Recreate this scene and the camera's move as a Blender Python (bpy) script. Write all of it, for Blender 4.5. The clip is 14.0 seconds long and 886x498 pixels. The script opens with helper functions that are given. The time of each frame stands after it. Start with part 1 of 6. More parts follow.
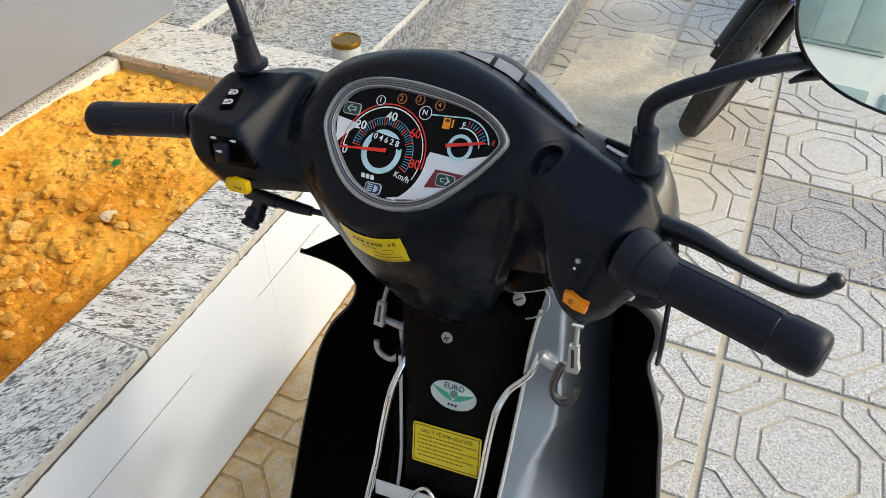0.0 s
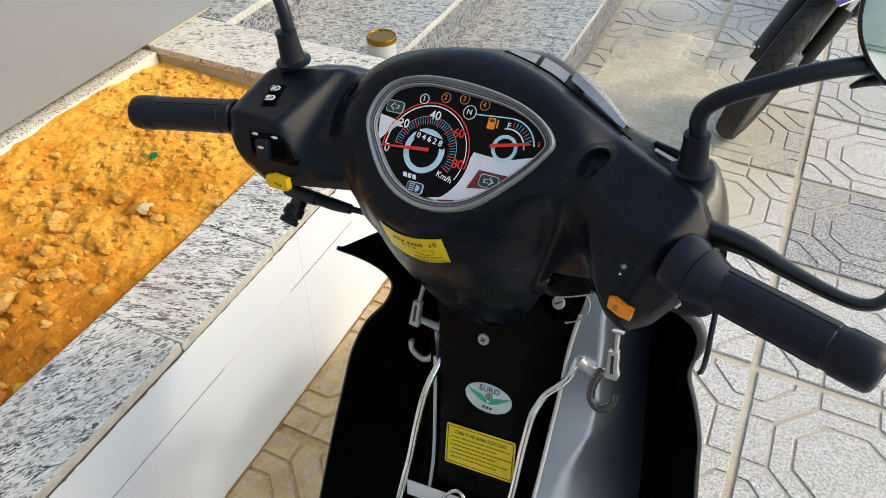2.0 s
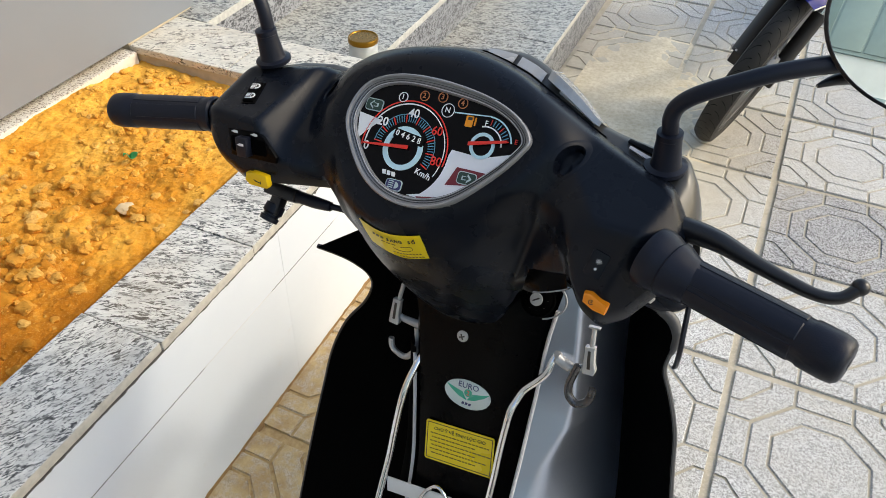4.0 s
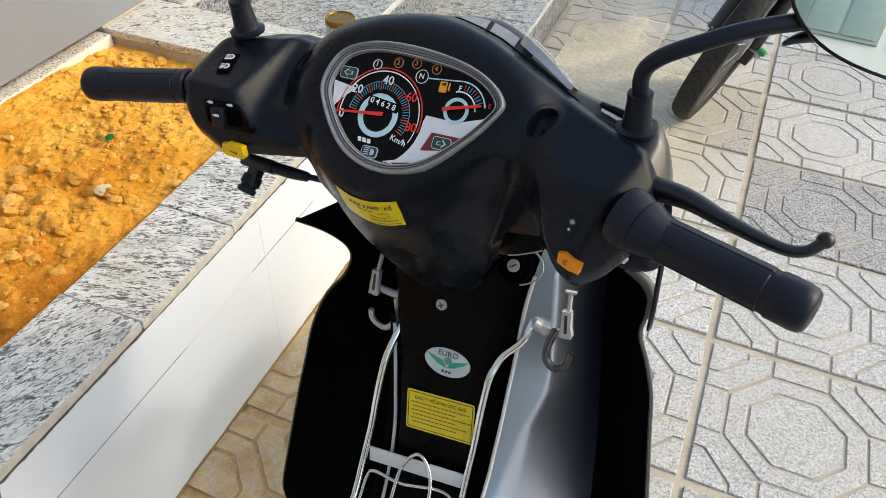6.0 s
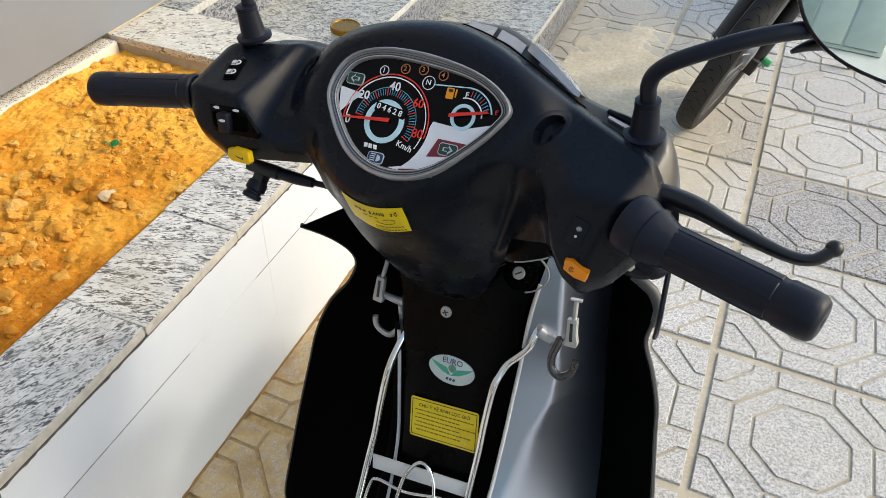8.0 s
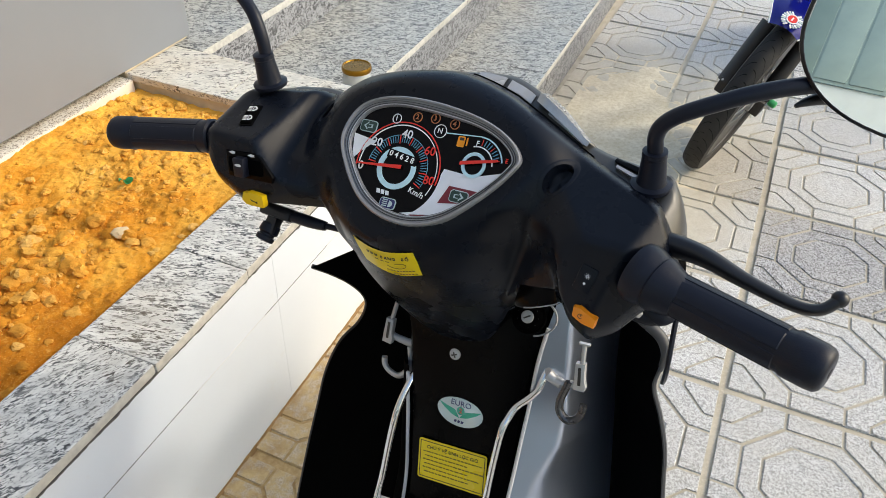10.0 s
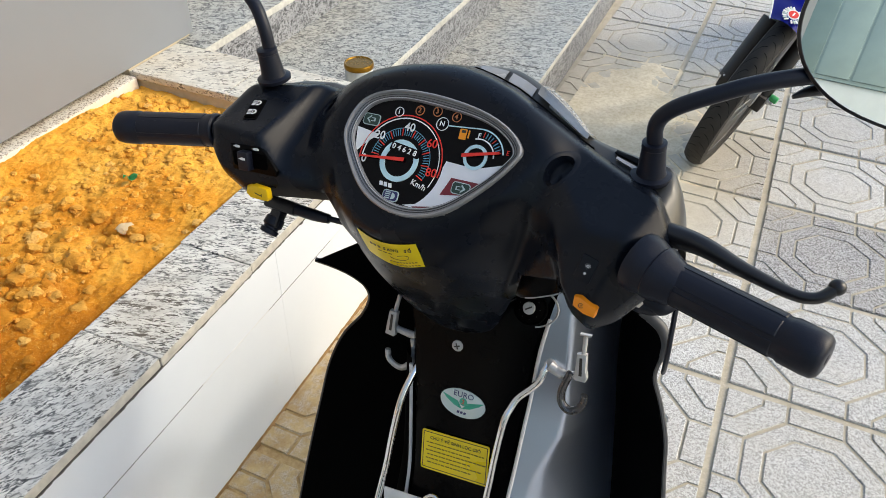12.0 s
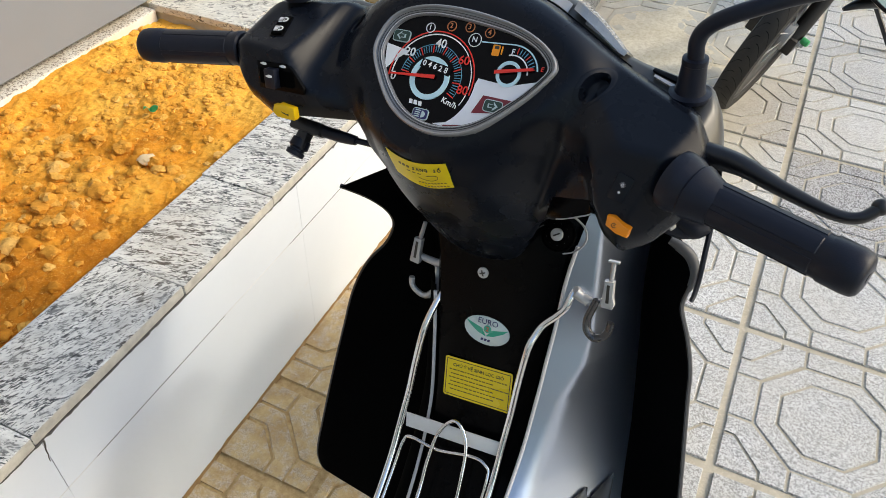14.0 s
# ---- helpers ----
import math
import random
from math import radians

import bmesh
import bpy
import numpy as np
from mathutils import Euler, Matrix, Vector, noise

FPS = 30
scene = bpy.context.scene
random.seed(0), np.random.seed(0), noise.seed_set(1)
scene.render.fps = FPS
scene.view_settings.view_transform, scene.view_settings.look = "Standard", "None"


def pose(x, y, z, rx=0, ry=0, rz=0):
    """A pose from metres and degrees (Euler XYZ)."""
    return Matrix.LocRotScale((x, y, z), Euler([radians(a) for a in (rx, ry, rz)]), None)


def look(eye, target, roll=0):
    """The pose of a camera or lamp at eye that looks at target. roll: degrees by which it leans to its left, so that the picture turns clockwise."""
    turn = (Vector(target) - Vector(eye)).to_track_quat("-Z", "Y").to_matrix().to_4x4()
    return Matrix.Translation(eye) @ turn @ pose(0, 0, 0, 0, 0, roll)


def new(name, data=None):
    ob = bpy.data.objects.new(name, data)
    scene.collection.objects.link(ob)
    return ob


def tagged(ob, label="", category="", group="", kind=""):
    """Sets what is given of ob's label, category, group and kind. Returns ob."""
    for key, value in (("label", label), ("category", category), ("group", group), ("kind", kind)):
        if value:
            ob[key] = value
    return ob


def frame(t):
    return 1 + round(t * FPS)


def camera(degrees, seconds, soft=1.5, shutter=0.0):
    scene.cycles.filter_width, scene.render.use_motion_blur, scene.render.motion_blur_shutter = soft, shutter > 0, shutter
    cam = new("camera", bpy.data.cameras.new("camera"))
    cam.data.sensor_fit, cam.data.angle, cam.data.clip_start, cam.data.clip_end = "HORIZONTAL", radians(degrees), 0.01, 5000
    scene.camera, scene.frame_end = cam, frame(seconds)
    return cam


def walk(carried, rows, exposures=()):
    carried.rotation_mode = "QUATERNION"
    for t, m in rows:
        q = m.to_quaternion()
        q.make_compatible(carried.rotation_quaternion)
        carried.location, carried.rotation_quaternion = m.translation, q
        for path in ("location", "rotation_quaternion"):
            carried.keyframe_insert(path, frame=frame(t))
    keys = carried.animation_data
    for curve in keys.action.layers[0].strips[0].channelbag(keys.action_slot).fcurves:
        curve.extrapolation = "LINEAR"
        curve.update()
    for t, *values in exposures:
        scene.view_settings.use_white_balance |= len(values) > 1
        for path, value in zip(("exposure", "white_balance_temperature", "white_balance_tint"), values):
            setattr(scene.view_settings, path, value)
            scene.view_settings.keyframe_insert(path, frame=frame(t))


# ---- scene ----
cam = camera(60.7, 14.0, soft=0.7)
PATH = [
    (0, (0.6099, 0.6282, 1.3175), (0.0220, 2.0156, 0.0025), 0.99),
    (0.5, (0.6049, 0.6323, 1.3167), (0.0040, 2.0071, -0.0045), 0.76),
    (1, (0.6030, 0.6356, 1.3140), (0.0084, 1.9968, -0.0263), 0.81),
    (1.5, (0.5990, 0.6347, 1.3118), (-0.0146, 1.9851, -0.0296), 0.69),
    (2, (0.5940, 0.6305, 1.3144), (-0.0540, 1.9844, -0.0062), 0.53),
    (2.5, (0.5890, 0.6256, 1.3139), (-0.0721, 1.9782, -0.0030), 1.16),
    (3, (0.5819, 0.6193, 1.3173), (-0.1094, 1.9653, 0.0094), 1.24),
    (3.5, (0.5849, 0.6204, 1.3165), (-0.0883, 1.9706, 0.0042), 1.39),
    (3.7, (0.5919, 0.6244, 1.3159), (-0.0482, 1.9906, 0.0034), 1.57),
    (5.8, (0.6180, 0.6088, 1.3091), (0.0621, 2.0044, -0.0108), 1.79),
    (6, (0.6150, 0.6091, 1.3051), (0.0554, 1.9852, -0.0335), 1.87),
    (6.5, (0.6101, 0.6076, 1.2988), (0.0327, 1.9553, -0.0613), 1.73),
    (7, (0.6121, 0.6048, 1.2966), (0.0389, 1.9461, -0.0719), 1.54),
    (7.5, (0.6151, 0.6068, 1.2968), (0.0649, 1.9637, -0.0661), 2.03),
    (8, (0.6121, 0.6084, 1.3019), (0.0402, 1.9962, -0.0198), 2.05),
    (8.5, (0.6079, 0.6074, 1.3148), (-0.0056, 2.0245, 0.0429), 1.73),
    (11, (0.6108, 0.6022, 1.3175), (-0.0009, 2.0368, 0.0650), 2.06),
    (11.5, (0.6118, 0.5981, 1.3182), (-0.0070, 2.0315, 0.0685), 1.77),
    (12, (0.6138, 0.5962, 1.3171), (-0.0039, 2.0222, 0.0588), 1.70),
    (12.5, (0.6109, 0.5917, 1.3106), (-0.0144, 1.9862, 0.0197), 1.53),
    (13, (0.6041, 0.5828, 1.2958), (-0.0406, 1.9146, -0.0506), 1.62),
    (13.5, (0.6022, 0.5815, 1.2866), (-0.0363, 1.8967, -0.0780), 1.28),
    (14, (0.6071, 0.5793, 1.2895), (-0.0064, 1.9147, -0.0661), 1.85),
]
walk(cam, [(t, look(eye, target, roll)) for t, eye, target, roll in PATH])

# ---- light ----
world = bpy.data.worlds.new("sky")
scene.world = world
world.use_nodes = True
wn = world.node_tree
sky = wn.nodes.new("ShaderNodeTexSky")
sky.sky_type = "NISHITA"
sky.sun_disc = False
SUN_EL, SUN_AZ = 36.0, 68.0
sky.sun_elevation, sky.sun_rotation = radians(SUN_EL), radians(SUN_AZ)
sky.dust_density = 2.2
bg = wn.nodes["Background"]
wn.links.new(sky.outputs[0], bg.inputs[0])
bg.inputs[1].default_value = 0.358
sun_data = bpy.data.lights.new("sun", "SUN")
sun_data.energy, sun_data.angle, sun_data.color = 1.25, radians(6), (1.0, 0.96, 0.89)
sun = new("sun", sun_data)
_a, _e = radians(SUN_AZ), radians(SUN_EL)
sun.matrix_world = look((10 * math.sin(_a) * math.cos(_e), 10 * math.cos(_a) * math.cos(_e), 10 * math.sin(_e)), (0, 0, 0))
scene.view_settings.exposure = -0.06
scene.view_settings.use_white_balance = True
scene.view_settings.white_balance_temperature = 7150
scene.view_settings.white_balance_tint = 6


# ---- materials ----
class Nodes:
    """A short way to write node trees."""

    def __init__(self, name):
        self.mat = bpy.data.materials.new(name)
        self.mat.use_nodes = True
        self.tree = self.mat.node_tree
        self.bsdf = self.tree.nodes["Principled BSDF"]

    def add(self, kind, **sockets):
        nd = self.tree.nodes.new(kind)
        for key, val in sockets.items():
            key = key.replace("_", " ")
            if hasattr(val, "node"):
                self.tree.links.new(val, nd.inputs[key])
            else:
                nd.inputs[key].default_value = val
        return nd

    def world(self):
        return self.tree.nodes.new("ShaderNodeNewGeometry").outputs["Position"]

    def scaled(self, vec, scale, rot=(0, 0, 0)):
        return self.add("ShaderNodeMapping", Vector=vec, Scale=scale, Rotation=rot).outputs[0]

    def noise(self, vec, scale, detail=4.0, rough=0.55, distort=0.0):
        return self.add("ShaderNodeTexNoise", Vector=vec, Scale=scale, Detail=detail, Roughness=rough, Distortion=distort).outputs[0]

    def ramp(self, fac, *stops):
        nd = self.add("ShaderNodeValToRGB", Fac=fac)
        els = nd.color_ramp.elements
        while len(els) < len(stops):
            els.new(0.5)
        for el, (pos, col) in zip(els, stops):
            el.position = pos
            el.color = (col, col, col, 1) if isinstance(col, (int, float)) else (*col, 1)
        return nd.outputs[0]

    def mix(self, fac, a, b, blend="MIX"):
        nd = self.tree.nodes.new("ShaderNodeMix")
        nd.data_type, nd.blend_type = "RGBA", blend
        for sock, val in ((nd.inputs[0], fac), (nd.inputs[6], a), (nd.inputs[7], b)):
            if hasattr(val, "node"):
                self.tree.links.new(val, sock)
            elif isinstance(val, (int, float)):
                sock.default_value = val
            else:
                sock.default_value = (*val, 1)
        return nd.outputs[2]

    def math(self, op, a, b=0.0):
        nd = self.tree.nodes.new("ShaderNodeMath")
        nd.operation = op
        for sock, val in zip(nd.inputs, (a, b)):
            if hasattr(val, "node"):
                self.tree.links.new(val, sock)
            else:
                sock.default_value = val
        return nd.outputs[0]

    def bump(self, height, strength, distance):
        nd = self.add("ShaderNodeBump", Height=height, Strength=strength, Distance=distance)
        self.tree.links.new(nd.outputs[0], self.bsdf.inputs["Normal"])

    def set(self, **sockets):
        for key, val in sockets.items():
            key = key.replace("_", " ")
            if hasattr(val, "node"):
                self.tree.links.new(val, self.bsdf.inputs[key])
            elif isinstance(val, tuple) and len(val) == 3:
                self.bsdf.inputs[key].default_value = (*val, 1)
            else:
                self.bsdf.inputs[key].default_value = val
        return self.mat


def plain(name, colour, rough=0.5, metal=0.0, grain=0.12, scale=60.0, bump=0.05, coat=0.0):
    """Paint or plastic with slight unevenness of tone and gloss."""
    n = Nodes(name)
    p = n.world()
    a = n.noise(p, scale)
    b = n.noise(p, scale * 0.08, 3)
    k = n.math("ADD", n.math("MULTIPLY", a, 0.5), n.math("MULTIPLY", b, 0.5))
    lo = tuple(c * (1 - grain) for c in colour)
    hi = tuple(min(1, c * (1 + grain)) for c in colour)
    n.set(Base_Color=n.ramp(k, (0.3, lo), (0.7, hi)), Metallic=metal, Coat_Weight=coat, Coat_Roughness=0.05)
    n.set(Roughness=n.ramp(n.noise(p, scale * 0.3), (0.3, max(0.02, rough - 0.06)), (0.7, min(1, rough + 0.06))))
    if bump:
        n.bump(n.noise(p, scale * 12, 2), bump, 0.001)
    return n.mat


def granite(name, light, dark, stretch=1.0, angle=0.0, amount=0.5, warm=0.0, fine=150, rough=0.1):
    """Speckled white granite with dark flecks drawn out along one way."""
    n = Nodes(name)
    p = n.world()
    v = n.scaled(n.scaled(p, (1.0, 1.0, 1.0), (0, 0, -angle)), (1.0 / stretch, 1.0, 1.0))
    f1 = n.noise(v, fine, 6, 0.64, 0.9)
    f2 = n.noise(v, 240, 3, 0.6)
    cl = n.noise(v, fine * 0.30, 4, 0.6, 0.8)
    k = n.math("ADD", n.math("MULTIPLY", f1, 0.66), n.math("MULTIPLY", cl, 0.34))
    fleck = n.ramp(k, (amount - 0.050, 1.0), (amount + 0.004, 0.0))
    base = n.ramp(f2, (0.3, tuple(c * 0.78 for c in light)), (0.65, light))
    col = n.mix(fleck, base, dark)
    grey = n.ramp(n.noise(v, 60, 5), (0.46, 0.0), (0.62, 1.0))
    col = n.mix(n.math("MULTIPLY", grey, 0.45), col, tuple(0.5 * (a + b) for a, b in zip(light, dark)))
    if warm:
        w = n.ramp(n.noise(p, 4.5, 4, 0.6), (0.42, 0.0), (0.66, warm))
        col = n.mix(w, col, (0.5, 0.33, 0.14), "MIX")
    n.set(Base_Color=col, Roughness=n.ramp(f2, (0.3, 0.32), (0.7, 0.5)))
    n.bump(n.math("ADD", k, n.math("MULTIPLY", f2, 0.3)), rough, 0.003)
    return n.mat


def soil_material():
    n = Nodes("dry_soil")
    p = n.world()
    a = n.noise(p, 5.5, 8, 0.68)
    b = n.noise(p, 55.0, 7, 0.72)
    c = n.noise(p, 330.0, 4, 0.75)
    # tone goes from dark red-brown at low y to pale orange at high y
    dry = n.math("MULTIPLY", n.add("ShaderNodeSeparateXYZ", Vector=p).outputs[1], 0.52)
    k = n.math("ADD", n.math("SUBTRACT", dry, 0.915), n.math("MULTIPLY", a, 1.35))
    col = n.ramp(k, (0.30, (0.50, 0.170, 0.013)), (0.46, (0.72, 0.30, 0.030)), (0.66, (0.87, 0.46, 0.074)))
    col = n.mix(n.ramp(b, (0.34, 0.40), (0.50, 0.0)), col, (0.36, 0.125, 0.016))
    col = n.mix(n.ramp(b, (0.56, 0.0), (0.72, 0.5)), col, (0.82, 0.49, 0.125))
    col = n.mix(n.ramp(c, (0.52, 0.0), (0.72, 0.4)), col, (0.85, 0.53, 0.16))
    n.set(Base_Color=col, Roughness=0.95, Specular_IOR_Level=0.1)
    n.bump(n.math("ADD", b, n.math("MULTIPLY", c, 0.5)), 0.8, 0.004)
    return n.mat


def stone_material():
    n = Nodes("soil_clod")
    p = n.world()
    r = n.math("FRACT", n.math("ADD", n.add("ShaderNodeNewGeometry").outputs["Random Per Island"], n.tree.nodes.new("ShaderNodeObjectInfo").outputs["Random"]))
    # same tone change along y as in the soil bed
    dry = n.math("MULTIPLY", n.add("ShaderNodeSeparateXYZ", Vector=p).outputs[1], 0.52)
    k = n.math("ADD", n.math("SUBTRACT", dry, 0.915), n.math("MULTIPLY", n.noise(p, 5.5, 8, 0.68), 1.35))
    bed = n.ramp(k, (0.30, (0.50, 0.175, 0.014)), (0.48, (0.68, 0.295, 0.034)), (0.68, (0.82, 0.44, 0.078)))
    own = n.ramp(r, (0.0, (0.58, 0.25, 0.035)), (0.40, (0.76, 0.39, 0.075)), (0.90, (0.80, 0.44, 0.100)), (1.0, (0.78, 0.46, 0.14)))
    col = n.mix(n.ramp(r, (0.30, 0.25), (0.95, 0.95)), bed, own)
    col = n.mix(n.ramp(n.noise(p, 120, 6, 0.7), (0.38, 0.30), (0.56, 0.0)), col, (0.42, 0.16, 0.022))
    n.set(Base_Color=col, Roughness=0.95, Specular_IOR_Level=0.1)
    n.bump(n.noise(p, 260, 5, 0.7), 0.9, 0.004)
    return n.mat


def terrazzo(name, light, chip, dust, coat=1.0):
    """Washed terrazzo: pale chips in grey cement under a film of beige dust."""
    n = Nodes(name)
    p = n.world()
    rnd = n.tree.nodes.new("ShaderNodeObjectInfo").outputs["Random"]
    s = n.noise(p, 240, 3, 0.62, 1.4)
    chips = n.ramp(s, (0.455, 0.0), (0.525, 1.0))
    col = n.mix(chips, light, chip)
    col = n.mix(1.0, col, n.ramp(rnd, (0.0, 0.82), (1.0, 1.0)), "MULTIPLY")
    spot = n.add("ShaderNodeVectorMath", Vector=n.add("ShaderNodeMapping", Vector=p, Location=(-0.17, -1.90, 0.0), Scale=(1.0, 0.66, 1.0)).outputs[0])
    spot.operation = "LENGTH"
    near = n.ramp(n.math("ADD", spot.outputs["Value"], n.math("MULTIPLY", n.noise(p, 3.0, 4), 0.5)), (0.52, 0.95), (0.98, 0.0))
    xyz = n.add("ShaderNodeSeparateXYZ", Vector=p)
    strip = xyz.outputs[0]
    wallside = n.ramp(n.math("ADD", strip, n.math("MULTIPLY", n.noise(p, 6.0, 4), 0.35)), (0.36, 0.95), (0.68, 0.0))
    wallside = n.math("MULTIPLY", wallside, n.ramp(n.math("MULTIPLY", xyz.outputs[1], 0.3), (0.55, 1.0), (0.67, 0.0)))
    film = n.ramp(n.noise(p, 2.6, 6, 0.7), (0.38, 0.08 * coat), (0.70, 0.70 * coat))
    d = n.math("MAXIMUM", near, film)
    col = n.mix(d, col, dust)
    col = n.mix(n.math("MULTIPLY", near, 0.8), col, n.ramp(n.noise(p, 22, 6, 0.7), (0.35, (0.48, 0.41, 0.29)), (0.65, (0.62, 0.555, 0.43))))
    col = n.mix(n.math("MULTIPLY", wallside, n.ramp(n.noise(p, 40, 5, 0.7), (0.40, 0.60), (0.56, 0.97))), col, n.ramp(n.noise(p, 16, 5, 0.7), (0.38, (0.44, 0.285, 0.115)), (0.62, (0.60, 0.435, 0.205))))
    n.set(Base_Color=col, Roughness=0.75, Specular_IOR_Level=0.3)
    n.bump(s, 0.6, 0.002)
    return n.mat


def mortar_material(name="dusty_mortar", tone=1.0):
    n = Nodes(name)
    p = n.world()
    col = n.ramp(n.noise(p, 14, 6, 0.65), (0.3, (0.40, 0.355, 0.27)), (0.7, (0.55, 0.50, 0.40)))
    col = n.mix(n.ramp(n.noise(p, 220, 3), (0.5, 0.0), (0.7, 0.5)), col, (0.66, 0.58, 0.44))
    xyz = n.add("ShaderNodeSeparateXYZ", Vector=p)
    dirt = n.ramp(n.math("ADD", xyz.outputs[0], n.math("MULTIPLY", n.noise(p, 6.0, 4), 0.35)), (0.36, 0.9), (0.66, 0.0))
    dirt = n.math("MULTIPLY", dirt, n.ramp(n.math("MULTIPLY", xyz.outputs[1], 0.3), (0.55, 1.0), (0.67, 0.0)))
    col = n.mix(dirt, col, n.ramp(n.noise(p, 70, 6, 0.7), (0.35, (0.38, 0.23, 0.085)), (0.65, (0.58, 0.41, 0.19))))
    # beyond the paving, out of view: invented dark ground that cuts warm bounce light
    away = n.add("ShaderNodeVectorMath", Vector=n.add("ShaderNodeMapping", Vector=p, Location=(-1.4, -3.0, 0.0)).outputs[0])
    away.operation = "LENGTH"
    unseen_dark = n.ramp(n.noise(p, 90, 5, 0.7), (0.35, (0.10, 0.10, 0.105)), (0.65, (0.17, 0.17, 0.175)))
    col = n.mix(n.ramp(n.math("MULTIPLY", away.outputs["Value"], 0.1), (0.40, 0.0), (0.42, 1.0)), col, unseen_dark)
    col = n.mix(1.0, col, (tone, tone, tone), "MULTIPLY")
    n.set(Base_Color=col, Roughness=0.95, Specular_IOR_Level=0.2)
    n.bump(n.noise(p, 200, 4), 0.4, 0.002)
    return n.mat


def mud_material():
    n = Nodes("dried_mud")
    p = n.world()
    col = n.ramp(n.noise(p, 9, 6, 0.7), (0.35, (0.62, 0.53, 0.37)), (0.65, (0.78, 0.70, 0.54)))
    col = n.mix(n.ramp(n.noise(p, 75, 6, 0.72), (0.40, 0.4), (0.55, 0.0)), col, (0.44, 0.34, 0.19))
    col = n.mix(n.ramp(n.noise(p, 300, 3, 0.6), (0.58, 0.0), (0.70, 0.5)), col, (0.66, 0.60, 0.48))
    n.set(Base_Color=col, Roughness=0.95, Specular_IOR_Level=0.15)
    n.bump(n.noise(p, 120, 6, 0.75), 0.5, 0.004)
    return n.mat


def wall_tile_material():
    n = Nodes("white_wall_tile")
    p = n.world()
    col = n.ramp(n.noise(p, 3.0, 4), (0.35, (0.625, 0.675, 0.74)), (0.65, (0.665, 0.715, 0.775)))
    col = n.mix(n.ramp(n.noise(p, 11, 6, 0.7), (0.62, 0.0), (0.85, 0.25)), col, (0.55, 0.47, 0.36))
    n.set(Base_Color=col, Roughness=0.32, Specular_IOR_Level=0.25)
    return n.mat


def black_plastic(name, tone, rough, bump, gloss=0.5):
    n = Nodes(name)
    n.set(Specular_IOR_Level=gloss)
    p = n.world()
    k = n.noise(p, 9, 4)
    n.set(Base_Color=n.ramp(k, (0.3, tuple(c * 0.8 for c in tone)), (0.7, tuple(c * 1.25 for c in tone))))
    n.set(Roughness=n.ramp(n.noise(p, 28, 5), (0.3, rough - 0.05), (0.7, rough + 0.05)))
    if bump:
        n.bump(n.noise(p, 900, 2), bump, 0.0006)
    return n.mat


CURB_GRANITES = [granite("curb_granite", (0.76, 0.755, 0.71), (0.035, 0.04, 0.045), st, radians(an), 0.498, 0.16, fi, 0.3) for st, an, fi in ((2.6, 62, 300), (3.4, 22, 300), (3.2, 16, 280))]
GRANITE_CAP = granite("stained_cap_granite", (0.76, 0.73, 0.64), (0.06, 0.06, 0.055), 2.4, radians(30), 0.472, 0.25, 200, 0.3)
GRANITE_STEP = granite("step_granite", (0.54, 0.54, 0.485), (0.04, 0.045, 0.05), 1.8, radians(20), 0.506, 0.10, 190)
# the risers get a darker, greyer tone than the treads
GRANITE_RISER = granite("dark_riser_granite", (0.36, 0.37, 0.39), (0.025, 0.027, 0.033), 1.6, radians(70), 0.51, 0.0, 170)
SAWN = plain("sawn_granite_edge", (0.46, 0.44, 0.39), 0.8, grain=0.3, scale=70, bump=0.3)
NOSING = plain("sawn_nosing", (0.47, 0.465, 0.43), 0.75, grain=0.35, scale=70, bump=0.2)
SOIL = soil_material()
CLOD = stone_material()
PAVER = terrazzo("pale_terrazzo", (0.25, 0.252, 0.255), (0.76, 0.765, 0.76), (0.50, 0.465, 0.385), 0.72)
PAVER_DARK = terrazzo("dark_terrazzo", (0.035, 0.035, 0.04), (0.62, 0.62, 0.63), (0.45, 0.42, 0.36), 0.35)
MORTAR = mortar_material()
MUD = mud_material()
WHITE_TILE = wall_tile_material()
GREY_WALL = plain("grey_wall_paint", (0.198, 0.212, 0.236), 0.45, grain=0.04, scale=8, bump=0.02)
PLASTER = plain("rough_plaster", (0.55, 0.47, 0.34), 0.9, grain=0.25, scale=40, bump=0.4)
COWL = black_plastic("matte_black_plastic", (0.0046, 0.0064, 0.0108), 0.28, 0.10, 0.19)
BLACK = black_plastic("black_panel_plastic", (0.0012, 0.0012, 0.0014), 0.25, 0.0, 0.06)
WING = black_plastic("black_shield_plastic", (0.0012, 0.0012, 0.0012), 0.8, 0.0, 0.02)
RUBBER = black_plastic("black_rubber", (0.0072, 0.0090, 0.0165), 0.38, 0.2, 0.24)
TYRE = black_plastic("tyre_rubber", (0.026, 0.024, 0.022), 0.7, 0.6, 0.25)
GROOVE = black_plastic("tyre_groove", (0.004, 0.004, 0.004), 0.9, 0.0, 0.05)
METAL_BLACK = plain("black_enamel", (0.006, 0.006, 0.008), 0.35, 0.0, 0.1)
SILVER = plain("silver_paint", (0.48, 0.54, 0.66), 0.28, 0.97, 0.02, 5, 0.0, 0.0)
NACELLE = plain("front_cover_silver", (0.066, 0.065, 0.062), 0.34, 0.45, 0.04, 60, 0.0)
# for the worn hood edge, and for the lock trim with its shade painted in
WORN_SHADED_GREY = plain("worn_and_shaded_grey", (0.30, 0.30, 0.31), 0.5, 0.0, 0.2)
STRIP = plain("reflector_grey", (0.46, 0.46, 0.46), 0.25, 0.3, 0.15, 60)
TRIM = plain("light_grey_trim", (0.52, 0.52, 0.53), 0.35, 0.2, 0.04)
CHROME = plain("chrome", (0.75, 0.75, 0.76), 0.12, 1.0, 0.04, 40, 0.0)
